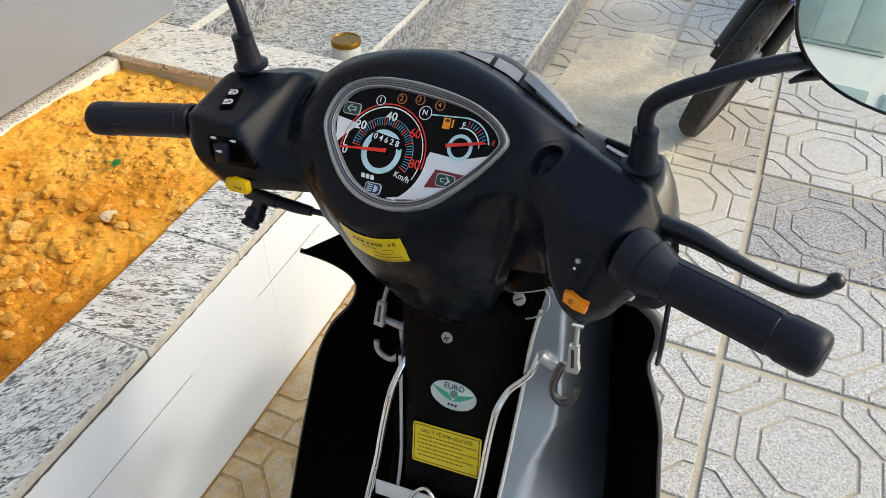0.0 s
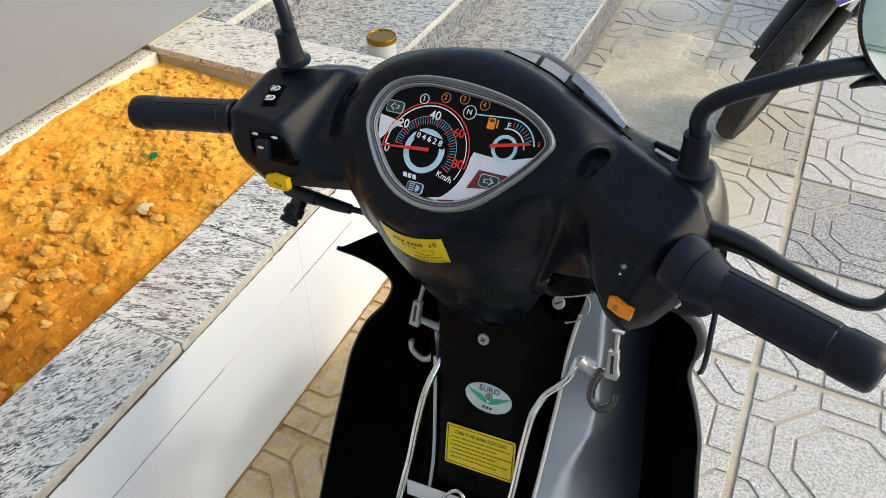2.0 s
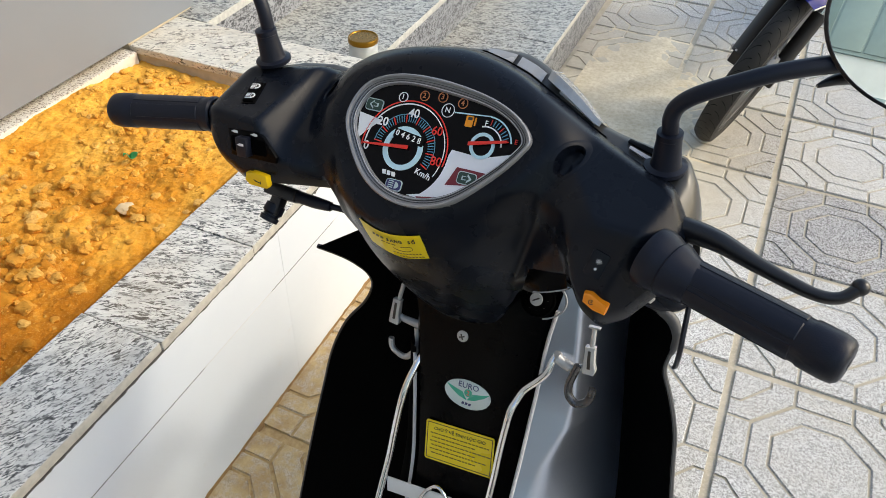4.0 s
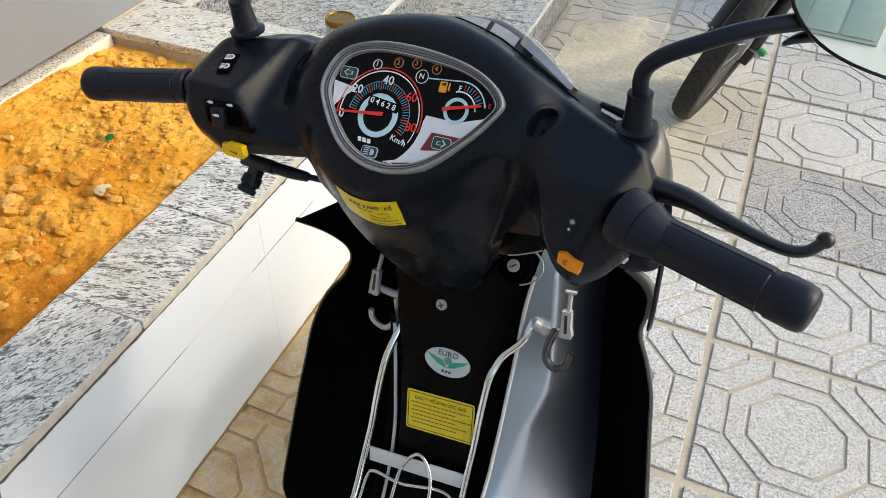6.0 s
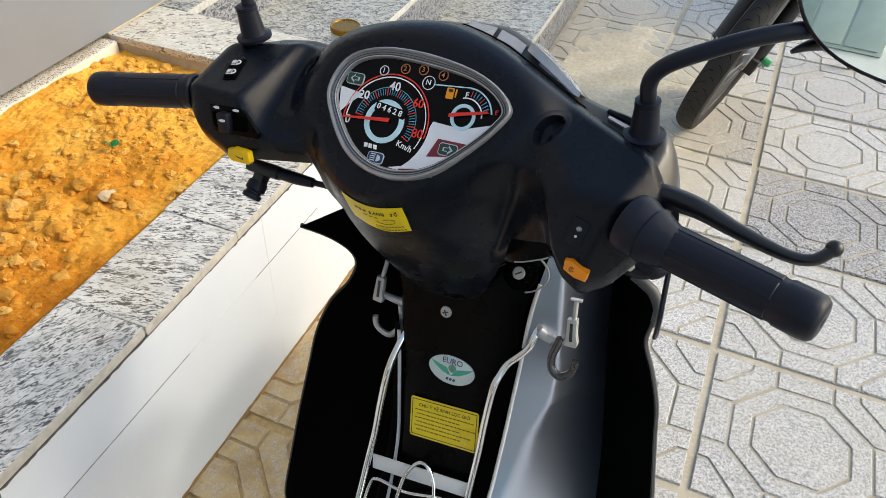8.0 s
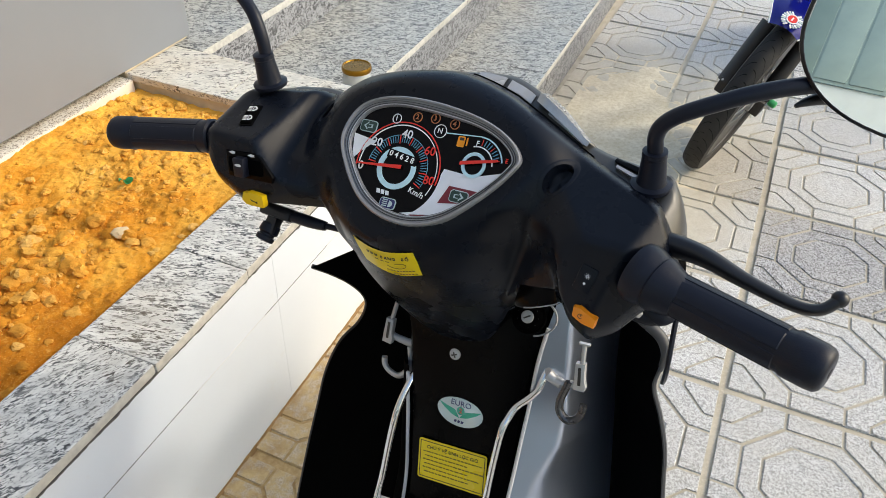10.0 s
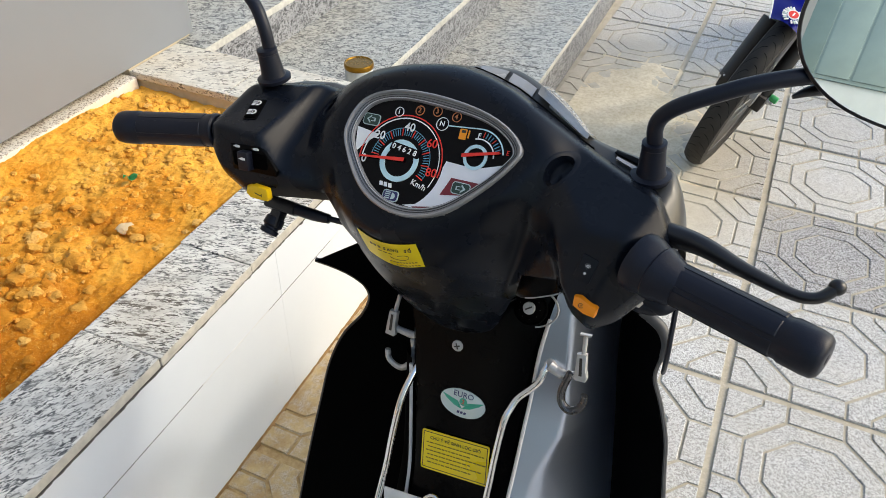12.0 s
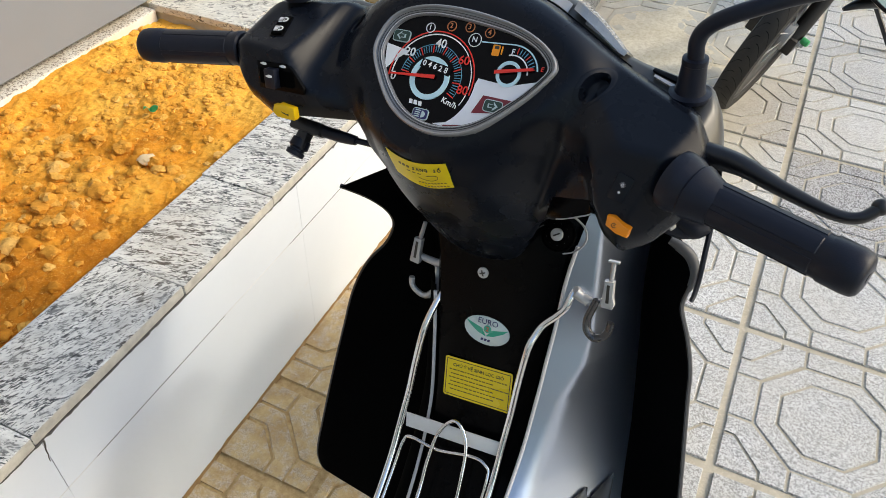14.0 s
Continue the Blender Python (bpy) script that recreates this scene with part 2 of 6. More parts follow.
STEEL = plain("zinc_steel", (0.46, 0.46, 0.46), 0.38, 0.4, 0.12, 120)
WHITE_PAINT = plain("white_bracket_paint", (0.72, 0.72, 0.70), 0.4, 0.0, 0.06)
YELLOW = plain("yellow_label", (0.80, 0.60, 0.012), 0.3, 0.0, 0.05)
ORANGE = plain("orange_button", (0.85, 0.26, 0.01), 0.35, 0.0, 0.05)
HORN = plain("yellow_button", (0.85, 0.52, 0.01), 0.35, 0.0, 0.05)
OCHRE = plain("dark_ochre_ink", (0.16, 0.11, 0.015), 0.5, 0.0, 0.05)
INK = plain("black_ink", (0.03, 0.025, 0.02), 0.5, 0.0, 0.0)
FACE = black_plastic("dial_black", (0.003, 0.003, 0.004), 0.2, 0.0, 0.12)
WHITE = plain("white_print", (0.80, 0.80, 0.80), 0.4, 0.0, 0.02)
RED = plain("red_print", (0.75, 0.03, 0.02), 0.4, 0.0, 0.02)
BLUE = plain("blue_print", (0.10, 0.32, 0.45), 0.4, 0.0, 0.02)
NAVY = plain("navy_print", (0.01, 0.015, 0.09), 0.4, 0.0, 0.02)
CYAN = plain("pale_cyan_print", (0.50, 0.72, 0.78), 0.4, 0.0, 0.02)
AMBER = plain("amber_print", (0.50, 0.17, 0.06), 0.4, 0.0, 0.02)
ORANGE_INK = plain("orange_print", (0.90, 0.30, 0.01), 0.4, 0.0, 0.02)
MAROON = plain("maroon_print", (0.16, 0.01, 0.02), 0.4, 0.0, 0.02)
DARKGREEN = plain("dark_green_print", (0.01, 0.04, 0.03), 0.4, 0.0, 0.02)
DIALSILVER = plain("silver_print", (0.74, 0.75, 0.78), 0.35, 0.1, 0.06)
RIMGREY = plain("dark_grey_edge", (0.05, 0.05, 0.052), 0.5, 0.0, 0.1)
RIM = plain("smoked_rim", (0.26, 0.26, 0.265), 0.2, 0.3, 0.1)
GREEN = plain("emblem_green", (0.03, 0.34, 0.22), 0.3, 0.0, 0.05)
PALE = plain("emblem_pale", (0.55, 0.66, 0.66), 0.25, 0.2, 0.05)
GOLD = plain("gold_lid", (0.27, 0.135, 0.012), 0.30, 0.75, 0.1)
BLUEPAINT = plain("blue_paint", (0.006, 0.012, 0.28), 0.2, 0.0, 0.05, 40, 0.0, 0.6)
LEAF = plain("green_wrapper", (0.05, 0.36, 0.12), 0.4, 0.0, 0.4, 90)
MIRROR = Nodes("mirror_glass").set(Base_Color=(0.86, 0.89, 0.87), Roughness=0.004, Metallic=1.0)


LENS_GREY = plain("ribbed_lens_plastic", (0.42, 0.425, 0.42), 0.12, 0.5, 0.2, 90, 0.0)
JARGLASS = plain("jar_glass", (0.80, 0.82, 0.80), 0.12, 0.0, 0.03)
JARGLASS.node_tree.nodes["Principled BSDF"].inputs["Transmission Weight"].default_value = 0.55


# ---- building blocks ----
ORIGIN = {}


def thing(name, label, category, at=(0, 0, 0), group="", kind=""):
    ob = tagged(new(name), label, category, group, kind)
    ob.location = at
    ob.empty_display_size = 0.05
    ORIGIN[ob.name] = Vector(at)
    return ob


def part(name, bm, material, parent, label="", m=None, smooth=True):
    """Links a bmesh, given in world places (after m), as one mesh under a thing or a part."""
    if m is not None:
        bm.transform(m)
    off = ORIGIN[parent.name]
    bmesh.ops.translate(bm, verts=bm.verts, vec=-off)
    bmesh.ops.recalc_face_normals(bm, faces=bm.faces)
    me = bpy.data.meshes.new(name)
    bm.to_mesh(me)
    bm.free()
    if smooth:
        me.shade_smooth()
        me.set_sharp_from_angle(angle=radians(38))
    me.materials.append(material)
    ob = new(name, me)
    ob.parent = parent
    ORIGIN[ob.name] = off
    if label:
        tagged(ob, label)
    return ob


def solo(name, bm, material, label, category, group="", kind="", smooth=True):
    """A thing of a single mesh."""
    bmesh.ops.recalc_face_normals(bm, faces=bm.faces)
    me = bpy.data.meshes.new(name)
    bm.to_mesh(me)
    bm.free()
    if smooth:
        me.shade_smooth()
        me.set_sharp_from_angle(angle=radians(38))
    me.materials.append(material)
    ob = new(name, me)
    ORIGIN[ob.name] = Vector((0, 0, 0))
    return tagged(ob, label, category, group, kind)


def box(lo, hi, bevel=0.0, seg=2):
    bm = bmesh.new()
    bmesh.ops.create_cube(bm, size=1)
    for v in bm.verts:
        v.co = Vector([lo[i] + (v.co[i] + 0.5) * (hi[i] - lo[i]) for i in range(3)])
    if bevel:
        bmesh.ops.bevel(bm, geom=bm.edges[:], offset=bevel, segments=seg, profile=0.6, affect="EDGES")
    return bm


def spline(pts, count, closed=False):
    """Catmull-Rom through the points, count steps a span."""
    pts = [Vector(p) for p in pts]
    n = len(pts)
    out = []
    for i in range(n if closed else n - 1):
        def g(k):
            return pts[k % n] if closed else pts[min(max(k, 0), n - 1)]
        a, b, c, d = g(i - 1), g(i), g(i + 1), g(i + 2)
        for s in range(count):
            t = s / count
            out.append(0.5 * (2 * b + (c - a) * t + (2 * a - 5 * b + 4 * c - d) * t * t + (3 * b - a - 3 * c + d) * t ** 3))
    if not closed:
        out.append(pts[-1].copy())
    return out


def tube(pts, radius, sides=12, count=6, closed=False, flat=1.0, smoothed=True):
    """A round bar along points; radius: one number or one a point."""
    path = spline(pts, count, closed) if smoothed else [Vector(p) for p in pts]
    n = len(path)
    if isinstance(radius, (int, float)):
        rad = [radius] * n
    else:
        rad = list(np.interp(np.linspace(0, 1, n), np.linspace(0, 1, len(radius)), radius))
    bm = bmesh.new()
    rings = []
    ref = None
    for i, p in enumerate(path):
        q0 = path[(i - 1) % n] if closed else path[max(i - 1, 0)]
        q1 = path[(i + 1) % n] if closed else path[min(i + 1, n - 1)]
        t = (q1 - q0).normalized()
        if ref is None:
            ref = t.orthogonal()
        ref = (ref - t * ref.dot(t)).normalized()
        side = t.cross(ref)
        rings.append([bm.verts.new(p + (ref * math.cos(a) * flat + side * math.sin(a)) * rad[i]) for a in (2 * math.pi * k / sides for k in range(sides))])
    for i in range(n if closed else n - 1):
        a, b = rings[i], rings[(i + 1) % n]
        for k in range(sides):
            bm.faces.new((a[k], a[(k + 1) % sides], b[(k + 1) % sides], b[k]))
    if not closed:
        bm.faces.new(rings[0])
        bm.faces.new(rings[-1])
    return bm


def lathe(profile, sides=32, m=None):
    """Turns (radius, height) pairs round the z axis."""
    bm = bmesh.new()
    rings = []
    for r, h in profile:
        rings.append([bm.verts.new((r * math.cos(a), r * math.sin(a), h)) for a in (2 * math.pi * k / sides for k in range(sides))])
    for a, b in zip(rings, rings[1:]):
        for k in range(sides):
            bm.faces.new((a[k], a[(k + 1) % sides], b[(k + 1) % sides], b[k]))
    bm.faces.new(rings[0])
    bm.faces.new(rings[-1])
    if m is not None:
        bm.transform(m)
    return bm


def plate(outline, z0, z1, m=None, bevel=0.0):
    """A flat plate: an outline in x and y from z0 up to z1."""
    bm = bmesh.new()
    f = bm.faces.new([bm.verts.new((p[0], p[1], z0)) for p in outline])
    ext = bmesh.ops.extrude_face_region(bm, geom=[f])
    top = [g for g in ext["geom"] if isinstance(g, bmesh.types.BMVert)]
    for v in top:
        v.co.z = z1
    if bevel:
        edges = [e for e in bm.edges if all(abs(v.co.z - z1) < 1e-7 for v in e.verts)]
        bmesh.ops.bevel(bm, geom=edges, offset=bevel, segments=2, profile=0.6, affect="EDGES")
    if m is not None:
        bm.transform(m)
    return bm


def grid(rows, close_u=False):
    """Quads over rows of points."""
    bm = bmesh.new()
    vs = [[bm.verts.new(p) for p in row] for row in rows]
    for a, b in zip(vs, vs[1:]):
        n = len(a)
        for k in range(n if close_u else n - 1):
            bm.faces.new((a[k], a[(k + 1) % n], b[(k + 1) % n], b[k]))
    return bm


def join(*bms):
    out = bms[0]
    for b in bms[1:]:
        me = bpy.data.meshes.new("tmp")
        b.to_mesh(me)
        b.free()
        out.from_mesh(me)
        bpy.data.meshes.remove(me)
    return out


def axes(o, x, y, z):
    m = Matrix((x, y, z)).transposed().to_4x4()
    m.translation = o
    return m


def along(a, b):
    """A pose at a whose z axis points at b."""
    a, b = Vector(a), Vector(b)
    return Matrix.Translation(a) @ (b - a).to_track_quat("Z", "Y").to_matrix().to_4x4()


def text_mesh(body, size, m, depth=0.0002, bold=0.0):
    cu = bpy.data.curves.new("writing", "FONT")
    cu.body, cu.size, cu.align_x, cu.align_y, cu.extrude = body, size, "CENTER", "CENTER", depth
    cu.resolution_u = 3
    cu.offset = bold
    ob = bpy.data.objects.new("writing", cu)
    me = bpy.data.meshes.new_from_object(ob)
    bm = bmesh.new()
    bm.from_mesh(me)
    bpy.data.objects.remove(ob)
    bpy.data.curves.remove(cu)
    bpy.data.meshes.remove(me)
    bm.transform(m)
    return bm


def ring(c, r0, r1, z, m, a0=0.0, a1=360.0, steps=40, thick=0.0004):
    """A flat band or an arc of one, angles in degrees anticlockwise from the right."""
    bm = bmesh.new()
    full = abs(a1 - a0) >= 359.9
    n = steps if full else steps + 1
    rows = []
    for k in range(n):
        a = radians(a0 + (a1 - a0) * k / steps)
        rows.append([bm.verts.new((c[0] + r * math.cos(a), c[1] + r * math.sin(a), h)) for r, h in ((r0, z), (r1, z), (r1, z + thick), (r0, z + thick))])
    for k in range(n if full else n - 1):
        a, b = rows[k], rows[(k + 1) % n]
        for q in range(4):
            bm.faces.new((a[q], a[(q + 1) % 4], b[(q + 1) % 4], b[q]))
    bm.transform(m)
    return bm


def round_rect(cx, cy, w, h, r, rot=0.0, n=5):
    pts = []
    for sx, sy, a0 in ((1, 1, 0), (-1, 1, 90), (-1, -1, 180), (1, -1, 270)):
        for k in range(n + 1):
            a = radians(a0 + 90 * k / n)
            pts.append((sx * (w / 2 - r) + r * math.cos(a), sy * (h / 2 - r) + r * math.sin(a)))
    c, s = math.cos(radians(rot)), math.sin(radians(rot))
    return [(cx + x * c - y * s, cy + x * s + y * c) for x, y in pts]


# ---- the place: ground, planter, steps ----
PX, PY = 0.400, 0.400          # pitch of the paving
GX, GY = 0.7524, 2.7303           # one crossing of its joints
GROUT = plain("grey_grout", (0.13, 0.13, 0.13), 0.9, 0.0, 0.5, 45, 0.2)
BM = Matrix.Translation((0.61, 0.61, 0)) @ Matrix.Rotation(radians(1.53), 4, "Z") @ Matrix.Translation((-0.61, -0.61, 0))  # the building stands slightly askew

bm = bmesh.new()
bmesh.ops.create_grid(bm, x_segments=40, y_segments=40, size=400)
bmesh.ops.translate(bm, verts=bm.verts, vec=(0, 0, -0.006))
solo("ground", bm, MORTAR, "dusty beige mortar bed under the paving", "ground", kind="structure")

planter = thing("planter", "raised planter clad in white tiles under a granite coping", "planter", kind="structure")
CZ = 0.442
def bpart(name, lo, hi, mat, parent, bevel=0.0, label=""):
    return part(name, box(lo, hi, bevel), mat, parent, label, BM, smooth=False)

bpart("planter_core", (-0.222, -1.2, 0.0), (-0.1055, 2.11, 0.4205), PLASTER, planter)
# white tiles on the front, two courses
ys = [-1.20, -0.362, 0.260, 0.882, 1.504, 2.114]
for a, b in zip(ys, ys[1:]):
    bpart("wall_tile", (-0.1055, a + 0.0002, -0.004), (-0.094, b - 0.0002, 0.2895), WHITE_TILE, planter)
    bpart("wall_tile", (-0.1055, a + 0.0004, 0.2905), (-0.0942, b - 0.0004, 0.4165), WHITE_TILE, planter)
# the thin joint between the courses, black with dirt here and wiped clean there
FILLER = plain("white_filler", (0.66, 0.67, 0.68), 0.7, 0.0, 0.15, 45, 0.1)
rng = random.Random(29)
y = -1.10
while y < 2.10:
    y2 = min(2.10, y + rng.uniform(0.05, 0.20))
    bpart("grout_line", (-0.1050, y, 0.2893), (-0.0938, y2, 0.2907), GROUT if rng.random() < 0.62 else FILLER, planter)
    y = y2 + 0.0002
# granite coping slabs
js = [-1.2, -0.754, -0.332, 0.079, 0.35, 0.598, 0.868, 1.170, 1.4145, 1.721, 1.926]
rnd = random.Random(4)
sl_y = []
for a, b in zip(js, js[1:]):
    dz = rnd.uniform(-0.002, 0.002)
    sl = bpart("coping_slab", (-0.234 + rnd.uniform(-.002, .002), a + 0.0006, 0.4230), (-0.082 + rnd.uniform(-.002, .002), b - 0.0006, CZ + dz), CURB_GRANITES[len(sl_y) % 3], planter, 0.003)
    sl_y.append(a)
    sl.data.materials.append(SAWN)
    for poly in sl.data.polygons:
        if poly.normal.x > 0.75:
            poly.material_index = 1
# the cross slabs that end the planter
for a, b in ((-0.795, -0.507), (-0.505, -0.082)):
    bpart("coping_slab", (a, 1.929, 0.4225), (b, 2.118, CZ), GRANITE_CAP, planter, 0.003)
bpart("planter_end_wall", (-0.795, 1.936, 0.0), (-0.107, 2.11, 0.4220), PLASTER, planter)

# crumbly dark mortar under the coping, and a broken joint between two tiles
rows = []
for y in np.linspace(-1.0, 2.10, 440):
    q = noise.noise((y * 60, 3, 1)) + 0.6 * noise.noise((y * 170, 8, 2))
    lo = 0.4172 - 0.0050 * max(0.0, q)
    xf = -0.0830 + 0.0030 * noise.noise((y * 90, 1, 5))
    rows.append([(-0.100, y, 0.4222), (xf, y, 0.4226), (xf + 0.0004, y, 0.5 * (lo + 0.422)), (xf - 0.0016, y, lo), (-0.100, y, lo)])
part("mortar_bead", grid(rows), plain("dark_mortar", (0.09, 0.085, 0.08), 0.95, 0.0, 0.35, 90, 0.5), planter, "crumbly dark mortar line", BM, smooth=False)
rng = random.Random(17)
rows = []
for k in range(15):
    f = k / 14
    y = 0.887 - 0.008 * f + rng.uniform(-0.0008, 0.0008)
    hw = 0.0022 * (1 - f) ** 0.8 + 0.0003
    rows.append([(-0.0945, y - hw, 0.4180 - 0.055 * f), (-0.0930, y, 0.4180 - 0.055 * f), (-0.0945, y + hw, 0.4180 - 0.055 * f)])
part("broken_joint", grid(rows), bpy.data.materials["dark_mortar"], planter, "", BM, smooth=False)

# soil, heaped and lumpy
def soil_height(x, y):
    h = 0.418 + 0.014 * noise.noise((x * 4, y * 4, 0)) + 0.009 * noise.noise((x * 14, y * 14, 3)) + 0.0050 * abs(noise.noise((x * 26, y * 26, 2))) + 0.0030 * noise.noise((x * 42, y * 42, 7)) + 0.0022 * noise.noise((x * 85, y * 85, 9)) + 0.0030 * max(0.0, noise.noise((x * 170, y * 170, 5)))
    h += 0.008 * max(0, 1 - abs(x + 0.26) / 0.12)
    h -= 0.02 * max(0, (y - 1.74) / 0.19)
    return h

NX, NY = 250, 600
rows = [[BM @ Vector((x, y, soil_height(x, y))) for x in np.linspace(-0.776, -0.226, NX)] for y in np.linspace(0.4, 1.938, NY)]
soil = solo("soil_bed", grid(rows), SOIL, "dry orange-brown lumpy soil filling the planter", "soil", kind="stuff")
bpart("soil_fill", (-0.86, -1.2, 0.0), (-0.223, 1.935, 0.36), SOIL, planter)

# clods and pebbles
def ico(level):
    bm = bmesh.new()
    bmesh.ops.create_icosphere(bm, subdivisions=level, radius=1.0)
    v = [x.co.normalized() for x in bm.verts]
    bm.verts.index_update()
    f = [tuple(x.index for x in face.verts) for face in bm.faces]
    bm.free()
    return v, f


ICO = {1: ico(1), 2: ico(2), 3: ico(3)}


def rock(verts, faces, at, size, rng, flat=1.0):
    dirs, tris = ICO[3 if size > 0.0075 else 2 if size > 0.003 else 1]
    sq = Vector((rng.uniform(0.75, 1.2), rng.uniform(0.75, 1.2), rng.uniform(0.5, 0.85) * flat)) * size
    off = Vector((rng.uniform(0, 50), rng.uniform(0, 50), 0))
    rot = Euler((rng.uniform(0, 6), rng.uniform(0, 6), rng.uniform(0, 6))).to_matrix()
    base = len(verts)
    for d in dirs:
        q = rot @ (d * (1 + 0.42 * noise.noise(d * 1.2 + off) + 0.22 * noise.noise(d * 2.8 + off) + 0.09 * noise.noise(d * 6.5 + off)))
        verts.append((at[0] + q.x * sq.x, at[1] + q.y * sq.y, at[2] + q.z * sq.z))
    faces.extend(tuple(base + k for k in t) for t in tris)


def rocks_object(name, verts, faces, mat, label, category, kind="", group=""):
    me = bpy.data.meshes.new(name)
    me.from_pydata(verts, [], faces)
    me.shade_smooth()
    me.set_sharp_from_angle(angle=radians(30))
    me.materials.append(mat)
    return tagged(new(name, me), label, category, group, kind)


rng = random.Random(11)
rv, rf = [], []
for i in range(26000):
    x, y = rng.uniform(-0.764, -0.244), rng.uniform(0.55, 1.915)
    dens = noise.noise((x * 3, y * 3, 20)) + (0.30 if y < 1.39 and x < -0.36 else -0.12)
    if dens < rng.uniform(-0.36, 0.72):
        continue
    size = 0.0012 + (0.0160 if y < 1.44 and x < -0.30 else 0.0115) * rng.random() ** 11
    if size > 0.0135:
        ov, of = [], []
        rock(ov, of, BM @ Vector((x, y, soil_height(x, y) + size * 0.25)), size, rng)
        rocks_object("soil_clod", ov, of, CLOD, "rough orange clod of dry earth lying on the soil", "clod", group="clods on the soil")
        continue
    rock(rv, rf, BM @ Vector((x, y, soil_height(x, y) + size * rng.uniform(-0.1, 0.3))), size, rng)
rocks_object("soil_clods", rv, rf, CLOD, "loose clods and small stones lying on the soil", "stones", "stuff")
rv, rf = [], []
rock(rv, rf, (-0.390, 1.392, 0.430), 0.014, random.Random(5), 0.7)
rocks_object("pebble", rv, rf, plain("pale_stone", (0.60, 0.46, 0.28), 0.9, grain=0.2), "pale flat pebble lying on the soil", "stone")

# scrap of green wrapper on the soil
rows = [[BM @ Vector((-0.476 + 0.026 * a - 0.006 * b, 1.540 + 0.010 * b + 0.012 * a + 0.003 * math.sin(9 * a), 0.440 + 0.005 * math.sin(7 * a + 3 * b))) for a in np.linspace(0, 1, 9)] for b in np.linspace(0, 1, 5)]
bm = grid(rows)
bmesh.ops.solidify(bm, geom=bm.faces[:], thickness=0.0012)
solo("wrapper_scrap", bm, LEAF, "crumpled scrap of green wrapper on the soil", "litter")

# grey building wall with a plaster foot, its upper edge spotted with mildew
def foot_plaster():
    n = Nodes("mildewed_plaster")
    p = n.world()
    col = n.ramp(n.noise(p, 7, 5, 0.6), (0.35, (0.60, 0.52, 0.40)), (0.65, (0.74, 0.69, 0.60)))
    z = n.add("ShaderNodeSeparateXYZ", Vector=p).outputs[2]
    high = n.ramp(z, (0.4262, 0.0), (0.4296, 1.0))
    spots = n.ramp(n.noise(p, 210, 5, 0.7), (0.49, 0.0), (0.60, 0.85))
    col = n.mix(n.math("MULTIPLY", high, spots), col, (0.13, 0.085, 0.055))
    n.set(Base_Color=col, Roughness=0.85, Specular_IOR_Level=0.2)
    n.bump(n.noise(p, 60, 4), 0.3, 0.002)
    return n.mat


FOOT = foot_plaster()
wall = thing("wall_west", "smooth light grey painted building wall", "wall", kind="structure")
# height above the view is invented, to block western sky from the cover's reflections
bpart("wall_panel", (-1.09, -4.0, 0.448), (-0.790, 2.185, 3.40), GREY_WALL, wall, 0.004)
bpart("wall_foot", (-1.09, -4.0, 0.0), (-0.773, 1.928, 0.430), FOOT, wall, 0.004)
bpart("wall_foot", (-1.09, 1.930, 0.0), (-0.797, 2.175, 0.4465), PLASTER, wall)

# granite steps that climb towards the building
steps = thing("steps", "speckled granite steps beside the planter", "steps", kind="structure")
SY0, SY1 = 2.121, 7.4
for k, (x0, x1, z) in enumerate(((-0.36, 0.0244, 0.157), (-0.74, -0.328, 0.3135), (-1.10, -0.703, CZ), (-2.4, -1.065, 0.598))):
    if k == 3:
        bpart("step_riser", (x0, 2.19, 0.0), (x1 - 0.004, SY1, z - 0.024), GRANITE_RISER, steps)
        bpart("step_tread", (x0, 2.19, z - 0.022), (x1, SY1, z), GRANITE_STEP, steps, 0.002)
        continue
    bpart("step_riser", (x0 - 0.02, SY0, 0.0), (x1 - 0.004, SY1, z - 0.024), GRANITE_RISER, steps)
    y = SY0
    while y < SY1:
        y2 = min(SY1, y + (0.86, 1.0, 0.92)[k])
        tread = bpart("step_tread", (x0, y + 0.0008, z - 0.022), (x1, y2 - 0.0008, z), GRANITE_STEP, steps, 0.002)
        tread.data.materials.append(NOSING)
        for poly in tread.data.polygons:
            if poly.normal.x > 0.5:
                poly.material_index = 1
        y = y2

# plain building across the yard, behind the viewer
facade = thing("facade_south", "plain pale rendered facade closing the yard", "wall", kind="structure")
part("facade_wall", box((-14, -9.4, 0.0), (16, -9.0, 7.2), 0.01), plain("pale_render", (0.74, 0.78, 0.76), 0.8, grain=0.1, scale=4), facade)
PANES = [plain("teal_pane", (0.30, 0.40, 0.40), 0.10, grain=0.1, scale=4), plain("dark_teal_pane", (0.17, 0.25, 0.255), 0.10, grain=0.1, scale=4)]
for k in range(18):
    for z in (0.9, 4.1):
        w = part("facade_window", box((-12.9 + 1.55 * k, -9.02, z), (-11.5 + 1.55 * k, -8.97, z + 2.75), 0.01), PANES[0], facade)
        for q in range(3):
            part("pane", box((-12.86 + 1.55 * k + 0.45 * q, -8.97, z + 0.05), (-12.45 + 1.55 * k + 0.45 * q, -8.955, z + 2.70), 0.004), PANES[(k + q) % 3 == 1], w)

